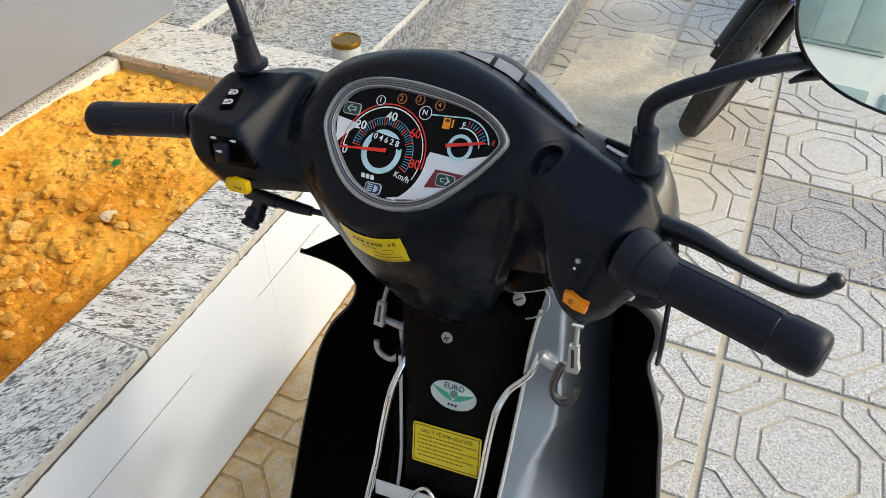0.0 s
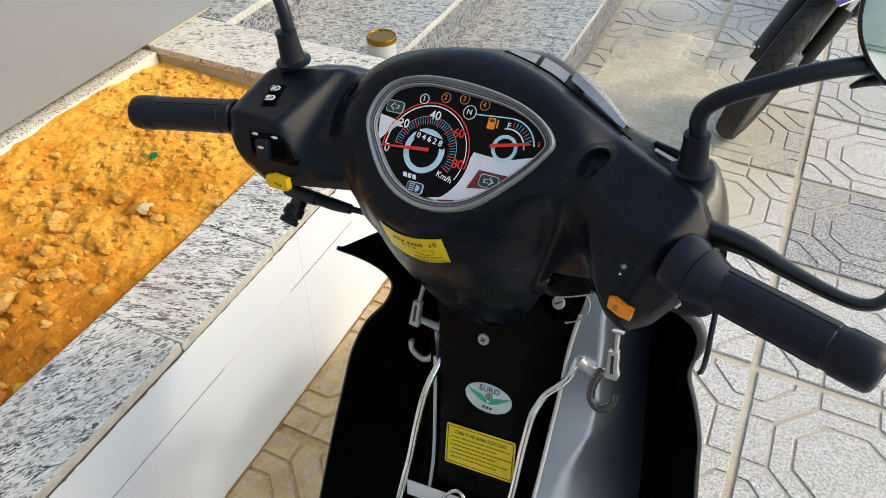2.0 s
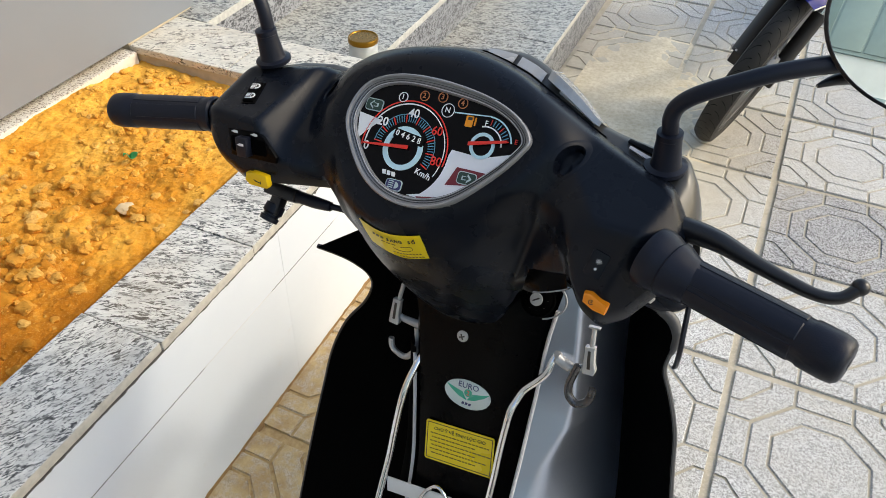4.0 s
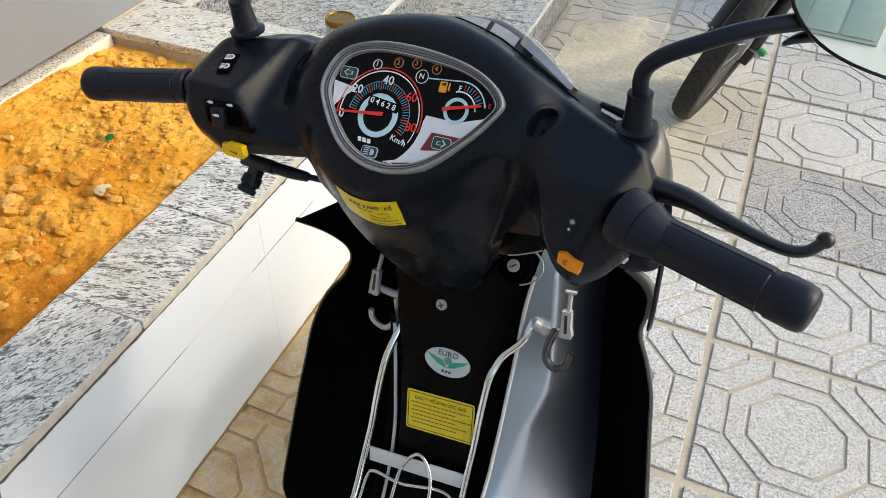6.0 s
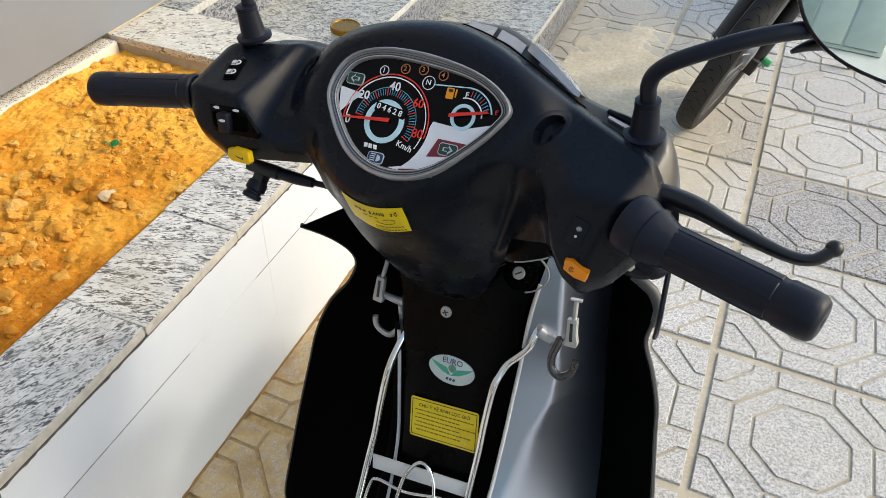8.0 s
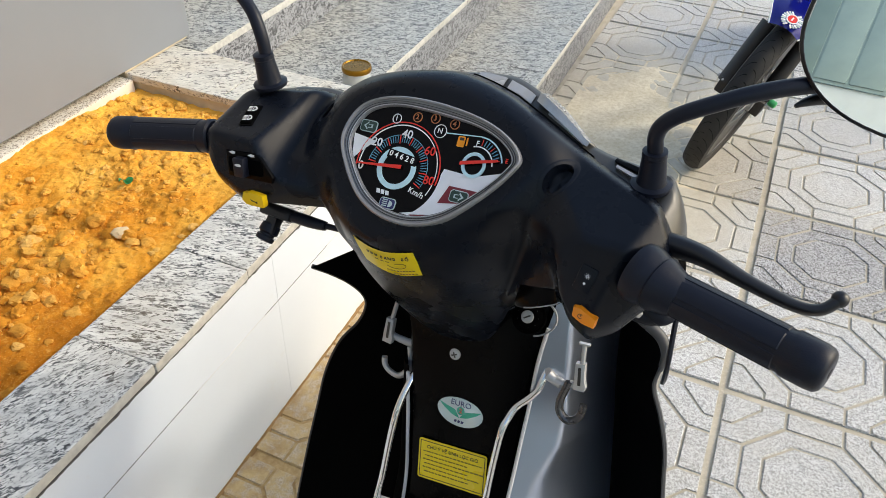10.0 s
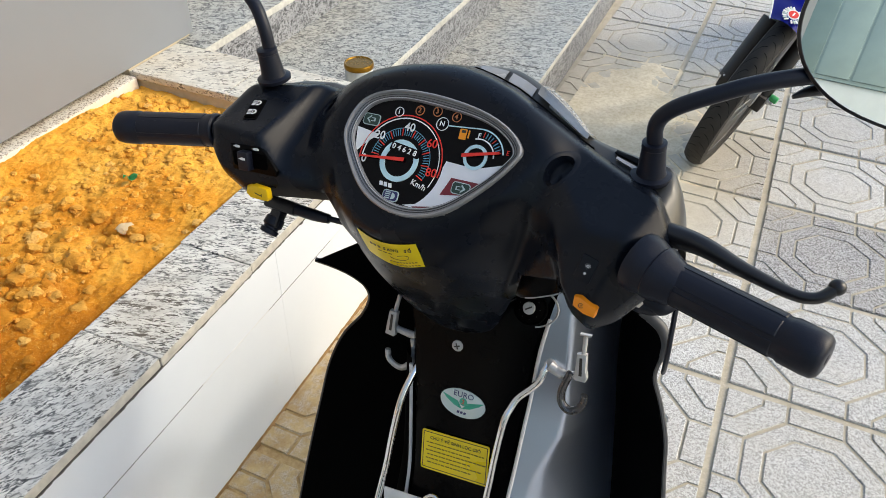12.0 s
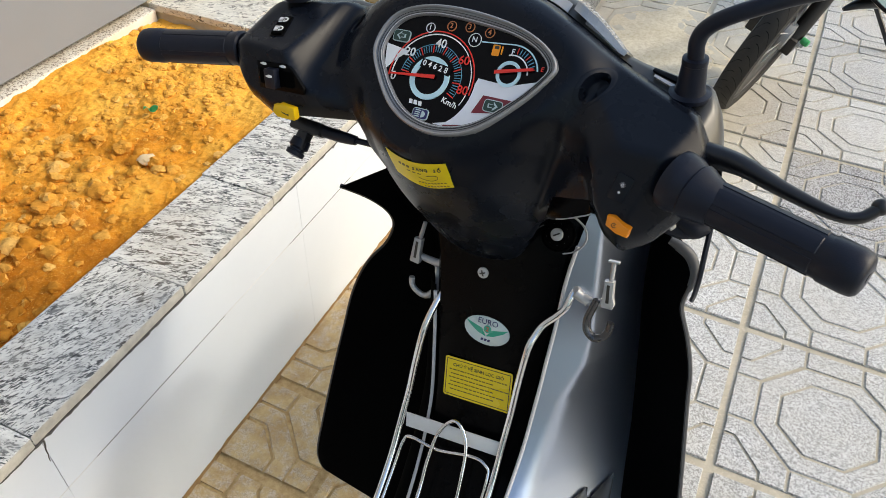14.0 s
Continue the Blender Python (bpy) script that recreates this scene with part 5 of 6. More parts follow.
# pale trim coloured darker to carry the shade beside the lock
part("lock_trim", plate(crescent, 0.0005, 0.0035, ll @ Matrix.Translation((0.001, 0.002, 0))), WORN_SHADED_GREY, bike, "grey crescent trim beside the lock")
part("panel_seam", tube([LM @ Vector((u, v, 0.0018 - (3.0 * (v - 0.10) ** 2 if v > 0.1 else 0.0))) for u, v in ((0.052, 0.136), (0.044, 0.129), (0.039, 0.116), (0.031, 0.105), (0.016, 0.096), (0.000, 0.091), (-0.019, 0.085))], 0.0006, 6, 4), GREY_EDGE, tunnel, "fine moulded seam")
part("screw_head", lathe([(0.0068, 0.0), (0.0064, 0.0022), (0.0036, 0.0032), (0.001, 0.0033)], 20, LM @ Matrix.Translation((-0.011, 0.067, 0.001))), STEEL, tunnel, "steel cross-head screw")
for r in (0, 90):
    part("screw_slot", box((-0.0036, -0.0008, 0.0), (0.0036, 0.0008, 0.0036)), INK, tunnel, "", LM @ Matrix.Translation((-0.011, 0.067, 0.001)) @ Matrix.Rotation(radians(20 + r), 4, "Z"), False)

# emblem: pale almond with two green leaves
def almond(a, b, n=24):
    return [(a * math.cos(t), b * math.sin(t) * (1.0 if math.sin(t) > 0 else 1.15)) for t in np.linspace(0, 2 * math.pi, n, endpoint=False)]
em = LM @ Matrix.Translation((0.0005, -0.001, 0.0018)) @ Matrix.Rotation(radians(-3), 4, "Z")
emb = part("emblem", plate(almond(0.0285, 0.0165), 0, 0.0012, em, 0.0005), PALE, tunnel, "pale oval emblem with green leaves")
for sgn in (-1, 1):
    part("leaf_mark", plate([(0.0, -0.008), (sgn * 0.010, -0.0055), (sgn * 0.0205, 0.001), (sgn * 0.0262, 0.0065), (sgn * 0.016, 0.0035), (sgn * 0.006, 0.0010)][::sgn], 0.0012, 0.0015, em), GREEN, emb, smooth=False)
part("number_disc", ring((0.001, 0.0015), 0.0, 0.0048, 0.0015, em), GREEN, emb, smooth=False)
part("number", text_mesh("2", 0.008, em @ Matrix.Translation((0.001, 0.0015, 0.0022))), RED, emb, smooth=False)
part("emblem_writing", text_mesh("EURO", 0.0098, em @ Matrix.Translation((0.0005, 0.0098, 0.0015))), NAVY, emb, smooth=False)
for k in range(3):
    part("maker_mark", plate([(-0.0060 + 0.0042 * k, -0.0142), (-0.0030 + 0.0042 * k, -0.0142), (-0.0022 + 0.0042 * k, -0.0112), (-0.0052 + 0.0042 * k, -0.0112)], 0.0012, 0.0015, em), NAVY, emb, smooth=False)

# yellow care label with a bordered block of print
cz = lambda v: panel_w(v) + 0.0034
cl = LM @ Matrix.Translation((-0.0045, -0.0730, cz(-0.073))) @ Matrix.Rotation(radians(0.5), 4, "Z") @ Matrix.Rotation(radians(-1.0), 4, "X")
care = part("care_label", plate(round_rect(0, 0, 0.0865, 0.0520, 0.003), 0, 0.0006, cl), YELLOW, tunnel, "yellow printed care label", smooth=False)
for x0, y0, x1, y1 in ((-0.0405, 0.0228, 0.0405, 0.0236), (-0.0405, -0.0236, 0.0405, -0.0228), (-0.0413, -0.0232, -0.0405, 0.0232), (0.0405, -0.0232, 0.0413, 0.0232)):
    part("label_border", box((x0, y0, 0.0004), (x1, y1, 0.0009)), INK, care, "", cl, False)
part("label_heading", text_mesh("CH\u00da \u00dd V\u1ec6 SINH L\u1eccC GI\u00d3", 0.0058, cl @ Matrix.Translation((0.0, 0.0165, 0.0009))), INK, care, smooth=False)
rr = random.Random(8)
for j in range(6):
    x = -0.037 + (0.002 if j % 2 else 0)
    y = 0.0095 - 0.0052 * j
    end = 0.036 if j % 2 == 0 else 0.020
    while x < end:
        wd = rr.uniform(0.0020, 0.0055)
        part("label_bar", box((x, y, 0.0004), (x + wd, y + 0.0013, 0.0009)), OCHRE, care, "", cl, False)
        x += wd + 0.0012

# chrome luggage rails with their cross plate and wire loops
def rail_w(v):
    return panel_w(v) + float(np.interp(v, (-0.5, -0.1, 0.02, 0.06), (0.016, 0.014, 0.012, -0.02)))


part("rail", tube([(-0.064, 0.044, -0.030), (-0.064, 0.036, -0.018), (-0.067, 0.020, -0.006), (-0.073, -0.003, 0.006)] + [(float(np.interp(-v, (0.02, 0.06, 0.14, 0.25), (-0.076, -0.083, -0.093, -0.098))), v, rail_w(v)) for v in np.linspace(-0.025, -0.46, 12)], 0.0042, 14, 4), CHROME, bike, "chrome luggage rail", LM)
part("rail", tube([(0.094, 0.072, -0.010), (0.091, 0.060, -0.004), (0.088, 0.049, -0.002), (0.080, 0.038, -0.001), (0.066, 0.023, 0.001), (0.060, 0.011, 0.006)] + [(float(np.interp(-v, (0.0, 0.05, 0.14, 0.25), (0.056, 0.049, 0.040, 0.037))), v, rail_w(v)) for v in np.linspace(-0.005, -0.46, 12)], 0.0042, 14, 4), CHROME, bike, "chrome luggage rail", LM)
v0 = -0.140
b = box((-0.0900, v0 - 0.0095, rail_w(v0) - 0.004), (0.0380, v0 + 0.0095, rail_w(v0) - 0.0015), 0.0006)
part("cross_plate", b, WHITE_PAINT, bike, "pale flat cross plate between the rails", LM @ Matrix.Rotation(radians(1.0), 4, "Z"))


def lift(p, h):
    return (p[0] - 0.008, p[1] + 0.012, rail_w(p[1] + 0.012) + h)


part("wire_loop", tube([lift(p, 0.006) for p in ((-0.040, -0.40), (-0.038, -0.25), (-0.0365, -0.185), (-0.030, -0.150), (-0.012, -0.131), (0.005, -0.148), (0.010, -0.185), (0.010, -0.25), (0.010, -0.40))], 0.0023, 10, 6), CHROME, bike, "bent chrome wire loop", LM)
part("wire_loop", tube([lift(p, 0.001) for p in ((-0.082, -0.255), (-0.080, -0.215), (-0.076, -0.178), (-0.066, -0.170), (-0.030, -0.174), (0.015, -0.168), (0.034, -0.172), (0.040, -0.186), (0.036, -0.25), (0.034, -0.40))], 0.0021, 10, 6), CHROME, bike, "bent chrome wire frame", LM)
part("wire_loop", tube([lift(p, 0.0) for p in ((-0.062, -0.40), (-0.052, -0.285), (-0.030, -0.245), (-0.008, -0.235), (0.012, -0.250), (0.024, -0.40))], 0.0021, 10, 6), CHROME, bike, "bent chrome wire loop", LM)


# grey scooped covers low on the silver flank
GREY_SCOOP = plain("grey_scoop", (0.13, 0.135, 0.14), 0.35, 0.3, 0.08)
for left, right in ((((0.1505, -0.192), (0.135, -0.216), (0.140, -0.236), (0.147, -0.272), (0.152, -0.32)), ((0.155, -0.192), (0.157, -0.216), (0.158, -0.236), (0.162, -0.272), (0.165, -0.32))),
                    (((0.129, -0.196), (0.118, -0.208), (0.103, -0.226), (0.091, -0.253), (0.086, -0.30)), ((0.133, -0.196), (0.135, -0.208), (0.139, -0.226), (0.143, -0.253), (0.146, -0.30)))):
    rows = []
    for p, q in zip(spline([(*p, 0) for p in left], 5), spline([(*p, 0) for p in right], 5)):
        row = []
        for b in np.linspace(0, 1, 9):
            u, v = p.x + (q.x - p.x) * b, p.y + (q.y - p.y) * b
            row.append((u, v, flank_w(min(u, 0.155), v) + 0.007 - 0.0045 * math.sin(math.pi * b)))
        rows.append(row)
    bm = grid(rows)
    bmesh.ops.solidify(bm, geom=bm.faces[:], thickness=0.003)
    part("scoop_cover", bm, GREY_SCOOP, bike, "grey curved scoop cover on the flank", LM)


DARK_STEEL = plain("darkened_steel", (0.10, 0.10, 0.105), 0.25, 0.8, 0.1)


# bag hooks: clip, bracket and a J-shaped hook
def bag_hook(hook, arm, clip, pin, D, metal):
    h = part("bag_hook", tube([(x, y, D + 0.002) for x, y in hook], 0.0047, 12, 6, flat=0.75), metal, bike, "cast metal bag hook with a spring clip", LM)
    part("hook_arm", tube([(x, y, D - 0.001) for x, y in arm], (0.0062, 0.0050, 0.0042, 0.0036), 12, 5), STEEL, h, "", LM)
    (x0, y0), (x1, y1) = clip
    dx, dy = x1 - x0, y1 - y0
    ln = math.hypot(dx, dy)
    m = LM @ axes(Vector((x0, y0, D)), Vector((dy / ln, -dx / ln, 0)), Vector((dx / ln, dy / ln, 0)), Vector((0, 0, 1)))
    part("clip", plate([(-0.0065, 0.0), (0.0055, -0.001), (0.0075, 0.004), (0.0055, 0.012), (0.0058, ln), (-0.0045, ln), (-0.0055, 0.012)], 0.0, 0.0075, m, 0.0014), STEEL, h)
    part("clip_groove", plate([(-0.0015, 0.006), (0.0018, 0.006), (0.0018, ln - 0.004), (-0.0012, ln - 0.004)], 0.0075, 0.0081, m), INK, h, smooth=False)
    part("clip_pin", tube([(x, y, D + 0.003) for x, y in pin], 0.0026, 10, 2), STEEL, h, "", LM)
    if D < -0.02:
        return
    (px, py) = pin[-1]
    part("pin_head", box((px - 0.006, py - 0.001, D), (px + 0.006, py + 0.0012, D + 0.006), 0.0005), STEEL, h, "", LM)


bag_hook([(-0.082, 0.048), (-0.081, 0.040), (-0.080, 0.026), (-0.086, 0.014), (-0.097, 0.006), (-0.109, 0.009), (-0.116, 0.016), (-0.117, 0.026)],
         [(-0.070, 0.050), (-0.085, 0.051), (-0.104, 0.054), (-0.110, 0.057)], ((-0.113, 0.048), (-0.110, 0.079)), [(-0.109, 0.076), (-0.103, 0.100)], -0.030, STEEL)
bag_hook([(0.121, 0.068), (0.117, 0.056), (0.1135, 0.043), (0.115, 0.031), (0.124, 0.024), (0.134, 0.029), (0.138, 0.038), (0.139, 0.046)],
         [(0.097, 0.069), (0.108, 0.063), (0.118, 0.063), (0.129, 0.067)], ((0.133, 0.063), (0.131, 0.093)), [(0.133, 0.092), (0.133, 0.114)], -0.001, DARK_STEEL)
part("hook_base", tube([LM @ Vector(p) for p in ((0.090, 0.078, -0.024), (0.093, 0.074, -0.014), (0.100, 0.067, -0.004), (0.112, 0.062, -0.002))], (0.0050, 0.0055, 0.0052, 0.0060), 14, 4), STEEL, bike)

# what the shield hides: fork, wheel, frame and the rear of the machine




def wheel(centre, r, wdt, parent, axle):
    m = Matrix.Translation(centre) @ Vector((0, 0, 1)).rotation_difference(axle).to_matrix().to_4x4()
    prof = [(r - 0.050, -wdt * 0.42), (r - 0.030, -wdt * 0.5), (r - 0.012, -wdt * 0.44), (r - 0.002, -wdt * 0.2), (r, 0), (r - 0.002, wdt * 0.2), (r - 0.012, wdt * 0.44), (r - 0.030, wdt * 0.5), (r - 0.050, wdt * 0.42), (r - 0.056, 0)]
    ty = part("tyre", grid([[((rr_ * math.cos(a)), rr_ * math.sin(a), h) for a in np.linspace(0, 2 * math.pi, 64, endpoint=False)] for rr_, h in prof + prof[:1]], True), TYRE, parent, "worn black tyre", m)
    gv, gf = [], []
    for k in range(44):
        for sd in (-1, 1):
            a0 = 2 * math.pi * (k + (0.5 if sd > 0 else 0)) / 44
            pts = []
            for q in range(6):
                f = q / 5
                h = sd * wdt * (0.03 + 0.42 * f)
                rad = float(np.interp(abs(h), [0, wdt * 0.2, wdt * 0.44], [r, r - 0.002, r - 0.012])) + 0.0006
                pts.append((rad, a0 + 0.16 * f - 0.05 * math.sin(3 * f), h))
            for q in range(5):
                (r0, t0, h0), (r1, t1, h1) = pts[q], pts[q + 1]
                e = 0.0010 / r
                n0 = len(gv)
                gv += [(r0 * math.cos(t0 - e), r0 * math.sin(t0 - e), h0), (r0 * math.cos(t0 + e), r0 * math.sin(t0 + e), h0), (r1 * math.cos(t1 + e), r1 * math.sin(t1 + e), h1), (r1 * math.cos(t1 - e), r1 * math.sin(t1 - e), h1)]
                gf.append((n0, n0 + 1, n0 + 2, n0 + 3))
    gme = bpy.data.meshes.new("groove")
    gme.from_pydata(gv, [], gf)
    gbm = bmesh.new()
    gbm.from_mesh(gme)
    bpy.data.meshes.remove(gme)
    part("tread_grooves", gbm, GROOVE, ty, "", m)
    part("rim", lathe([(r - 0.052, -0.020), (r - 0.058, -0.022), (r - 0.064, -0.012), (r - 0.064, 0.012), (r - 0.058, 0.022), (r - 0.052, 0.020)], 48, m), METAL_BLACK, ty)
    part("hub", lathe([(0.012, -0.075), (0.012, -0.045), (0.045, -0.040), (0.045, 0.040), (0.012, 0.045), (0.012, 0.075)], 24, m), STEEL, ty)
    for k in range(18):
        a = 2 * math.pi * k / 18
        s = 0.03 if k % 2 else -0.03
        part("spoke", tube([m @ Vector((0.042 * math.cos(a), 0.042 * math.sin(a), s)), m @ Vector(((r - 0.058) * math.cos(a + 0.3), (r - 0.058) * math.sin(a + 0.3), 0))], 0.0018, 6, 1, smoothed=False), STEEL, ty)


AX = Vector((0.985, -0.12, 0.12)).normalized()
seen = set(bike.children)
wheel(Vector((0.452, 1.43, 0.268)), 0.268, 0.075, bike, AX)
for s in (-0.075, 0.075):
    part("fork_leg", tube([Vector((0.452, 1.43, 0.268)) + AX * s, Vector((0.395, 1.20, 0.62)) + AX * s * 0.8], 0.017, 14, 1, smoothed=False), STEEL, bike)
fr = []
for a in np.linspace(radians(15), radians(175), 24):
    fr.append([Vector((0.452, 1.43, 0.268)) + Vector((-0.12 * 0, math.cos(a), math.sin(a))) * (0.292 + 0.012 * (1 - abs(k))) + AX * (0.055 * k) for k in np.linspace(-1, 1, 9)])
part("front_fender", grid(fr), METAL_BLACK, bike, "black front fender")
part("frame_tube", tube([LM @ Vector((0, 0.05, -0.08)), LM @ Vector((0, -0.20, -0.08)), (0.47, 0.75, 0.30), (0.48, 0.45, 0.36), (0.47, 0.1, 0.55)], 0.03, 14, 6), METAL_BLACK, bike)

# saddle, rear body and rear wheel behind the tunnel
rows = []
for y, hw, z, th in ((0.50, 0.085, 0.745, 0.08), (0.46, 0.115, 0.775, 0.11), (0.30, 0.130, 0.775, 0.10), (0.10, 0.132, 0.775, 0.09), (-0.12, 0.125, 0.785, 0.07), (-0.36, 0.110, 0.800, 0.06), (-0.44, 0.060, 0.785, 0.03)):
    rows.append([(0.485 + hw * math.copysign(abs(math.cos(a)) ** 0.6, math.cos(a)), y, z - 0.5 * th + 0.5 * th * math.copysign(abs(math.sin(a)) ** 0.7, math.sin(a))) for a in np.linspace(0, 2 * math.pi, 28, endpoint=False)])
part("saddle", grid([list(col) for col in zip(*rows)], False), RUBBER, bike, "long black saddle")
rows = []
for y, hw, z0, z1 in ((0.52, 0.060, 0.30, 0.68), (0.40, 0.105, 0.34, 0.70), (0.20, 0.125, 0.42, 0.70), (-0.10, 0.125, 0.52, 0.73), (-0.36, 0.100, 0.62, 0.75), (-0.52, 0.050, 0.68, 0.74)):
    rows.append([(0.485 + hw * math.copysign(abs(math.cos(a)) ** 0.7, math.cos(a)), y, 0.5 * (z0 + z1) + 0.5 * (z1 - z0) * math.sin(a)) for a in np.linspace(0, 2 * math.pi, 28, endpoint=False)])
part("rear_body", grid([list(col) for col in zip(*rows)], False), BLACK, bike, "black rear body panels")
part("engine", join(box((0.38, 0.42, 0.20), (0.59, 0.72, 0.38), 0.03), lathe([(0.06, 0.0), (0.085, 0.01), (0.085, 0.05), (0.05, 0.06)], 28, Matrix.Translation((0.57, 0.50, 0.29)) @ Matrix.Rotation(radians(90), 4, "Y"))), STEEL, bike, "grey engine block")
for s in (-1, 1):
    part("foot_peg", tube([(0.485 + s * 0.10, 0.62, 0.235), (0.485 + s * 0.27, 0.62, 0.245)], 0.014, 12, 1, smoothed=False), RUBBER, bike, "rubber foot peg")
wheel(Vector((0.470, 0.165, 0.268)), 0.268, 0.085, bike, AX)
part("swing_arm", tube([(0.40, 0.55, 0.30), (0.40, 0.16, 0.27)], 0.02, 12, 1, smoothed=False), METAL_BLACK, bike)
part("side_stand", tube([(0.38, 0.56, 0.24), (0.20, 0.60, 0.006)], 0.009, 10, 1, smoothed=False), METAL_BLACK, bike)

for ob in bike.children:
    if ob not in seen:
        ob.location = (0.018, 0.085, 0.0)

# ---- the second motorbike, parked facing the first ----
other = thing("parked_motorbike", "blue motorbike parked facing us, its front wheel on the paving", "motorbike", (0.611, 2.956, 0))
OA = Vector((math.cos(radians(-14)), math.sin(radians(-14)), -math.tan(radians(17)))).normalized()
OC = Vector((0.611, 2.916, 0.264))
ofw = Vector((0, 0, 1)).cross(OA).normalized() * -1
oup = OA.cross(ofw).normalized()
if oup.z < 0:
    oup = -oup
wheel(OC, 0.278, 0.066, other, OA)
OM = axes(OC, OA, ofw, oup)
FORK = plain("brown_black_enamel", (0.014, 0.0115, 0.010), 0.5, 0.0, 0.3, 30)
for s in (-1, 1):
    off = 0.048 if s > 0 else -0.064
    lo, hi = Vector((off, 0.0, -0.01)), Vector((off, -0.16, 0.42))
    leg = part("fork_leg", tube([OM @ lo, OM @ (lo * 0.55 + hi * 0.45)], (0.034, 0.030) if s < 0 else (0.022, 0.022), 20, 1, smoothed=False), FORK, other, "brown-black lower fork leg")
    part("fork_tube", tube([OM @ (lo * 0.6 + hi * 0.4), OM @ hi], 0.016, 16, 1, smoothed=False), CHROME, other)
    part("axle_nut", lathe([(0.012, -0.008), (0.012, 0.008), (0.007, 0.010), (0.007, 0.018)], 6, OM @ along((off + s * 0.020, 0, 0), (off + s * 0.045, 0, 0))), STEEL, leg)
    part("fork_clamp", box((off - 0.022, -0.026, -0.040), (off + 0.020, 0.026, 0.012), 0.005), FORK, leg, "", OM)
    part("clamp_bolt", lathe([(0.009, -0.004), (0.009, 0.004), (0.006, 0.006), (0.001, 0.0062)], 6, OM @ along((off - 0.012, 0.020, 0.006), (off - 0.012, 0.030, 0.016))), STEEL, leg)
part("axle_cap", lathe([(0.010, 0), (0.011, 0.004), (0.011, 0.022), (0.007, 0.025)], 16, OM @ along((0.070, 0.0, 0.014), (0.094, 0, 0.014))), LEAF, other, "green plastic axle cap")
fend = []
for a in np.linspace(radians(63), radians(150), 26):
    wv = 0.082 * min(1.0, 0.55 + 1.6 * (a - radians(63)))
    fend.append([OM @ Vector((wv * k, math.cos(a) * (0.302 + 0.016 * (1 - k * k)), math.sin(a) * (0.302 + 0.016 * (1 - k * k)))) for k in np.linspace(-1, 1, 13)])
bm = grid(fend)
bmesh.ops.solidify(bm, geom=bm.faces[:], thickness=0.004)
fender = part("fender", bm, BLUEPAINT, other, "glossy blue front fender")
for s in (-1, 1):
    part("fender_edge", tube([OM @ Vector((s * 0.082 * min(1.0, 0.55 + 1.6 * (a - radians(63))), math.cos(a) * 0.3025, math.sin(a) * 0.3025)) for a in np.linspace(radians(63), radians(120), 14)], 0.0022, 8, 2), WHITE_PAINT, fender, "white edge stripe")
ba = radians(69)
bmx = OM @ axes(Vector((0, math.cos(ba) * 0.3215, math.sin(ba) * 0.3215)), Vector((1, 0, 0)), Vector((0, -math.sin(ba), math.cos(ba))), Vector((0, math.cos(ba), math.sin(ba))))
badge = part("badge", ring((0, 0), 0.0, 0.013, 0.000, bmx, thick=0.002), RED, fender, "round red badge between white wings", smooth=False)
part("badge_ring", ring((0, 0), 0.0135, 0.0165, 0.0, bmx, thick=0.0018), WHITE, fender, smooth=False)
part("badge_mark", plate(round_rect(0, 0, 0.004, 0.013, 0.001), 0.002, 0.0026, bmx), WHITE, fender, smooth=False)
for s in (-1, 1):
    for k in range(9):
        a = radians(-70 + 17 * k)
        part("badge_feather", plate(round_rect(s * (0.0235 * math.cos(a)), 0.0235 * math.sin(a) - 0.002, 0.0125, 0.0042, 0.0018, s * math.degrees(a) * 0.7), -0.001, 0.0012 + 0.0002 * (k % 2), bmx), WHITE if k % 2 == 0 else PALE, fender, smooth=False)
# shield and lamp above, mostly out of sight
sh = []
for a in np.linspace(0, 1, 14):
    sh.append([OM @ Vector((k * (0.10 + 0.10 * a), -0.20 - 0.09 * a + 0.05 * (1 - k * k), 0.36 + 0.36 * a)) for k in np.linspace(-1, 1, 15)])
bm = grid(sh)
bmesh.ops.solidify(bm, geom=bm.faces[:], thickness=0.006)
part("front_shield", bm, BLUEPAINT, other, "glossy blue front shield")
part("handlebar", tube([OM @ Vector(p) for p in ((-0.34, -0.42, 0.72), (-0.15, -0.34, 0.76), (0.15, -0.34, 0.76), (0.34, -0.42, 0.72))], 0.012, 12, 5), METAL_BLACK, other)
part("frame_beam", tube([OM @ Vector(p) for p in ((0, -0.25, 0.45), (0, -0.50, 0.10), (0, -0.80, 0.05), (0, -1.05, 0.20))], 0.035, 14, 6), METAL_BLACK, other)
wheel(OM @ Vector((0, -1.20, 0.0)), 0.278, 0.085, other, OA)
part("saddle", tube([OM @ Vector(p) for p in ((0, -0.62, 0.46), (0, -0.85, 0.48), (0, -1.25, 0.52))], (0.07, 0.12, 0.10), 20, 6, flat=1.0), RUBBER, other)
part("side_stand", tube([OM @ Vector((0.05, -0.62, 0.02)), (0.995, 3.530, 0.006)], 0.009, 8, 1, smoothed=False), METAL_BLACK, other)

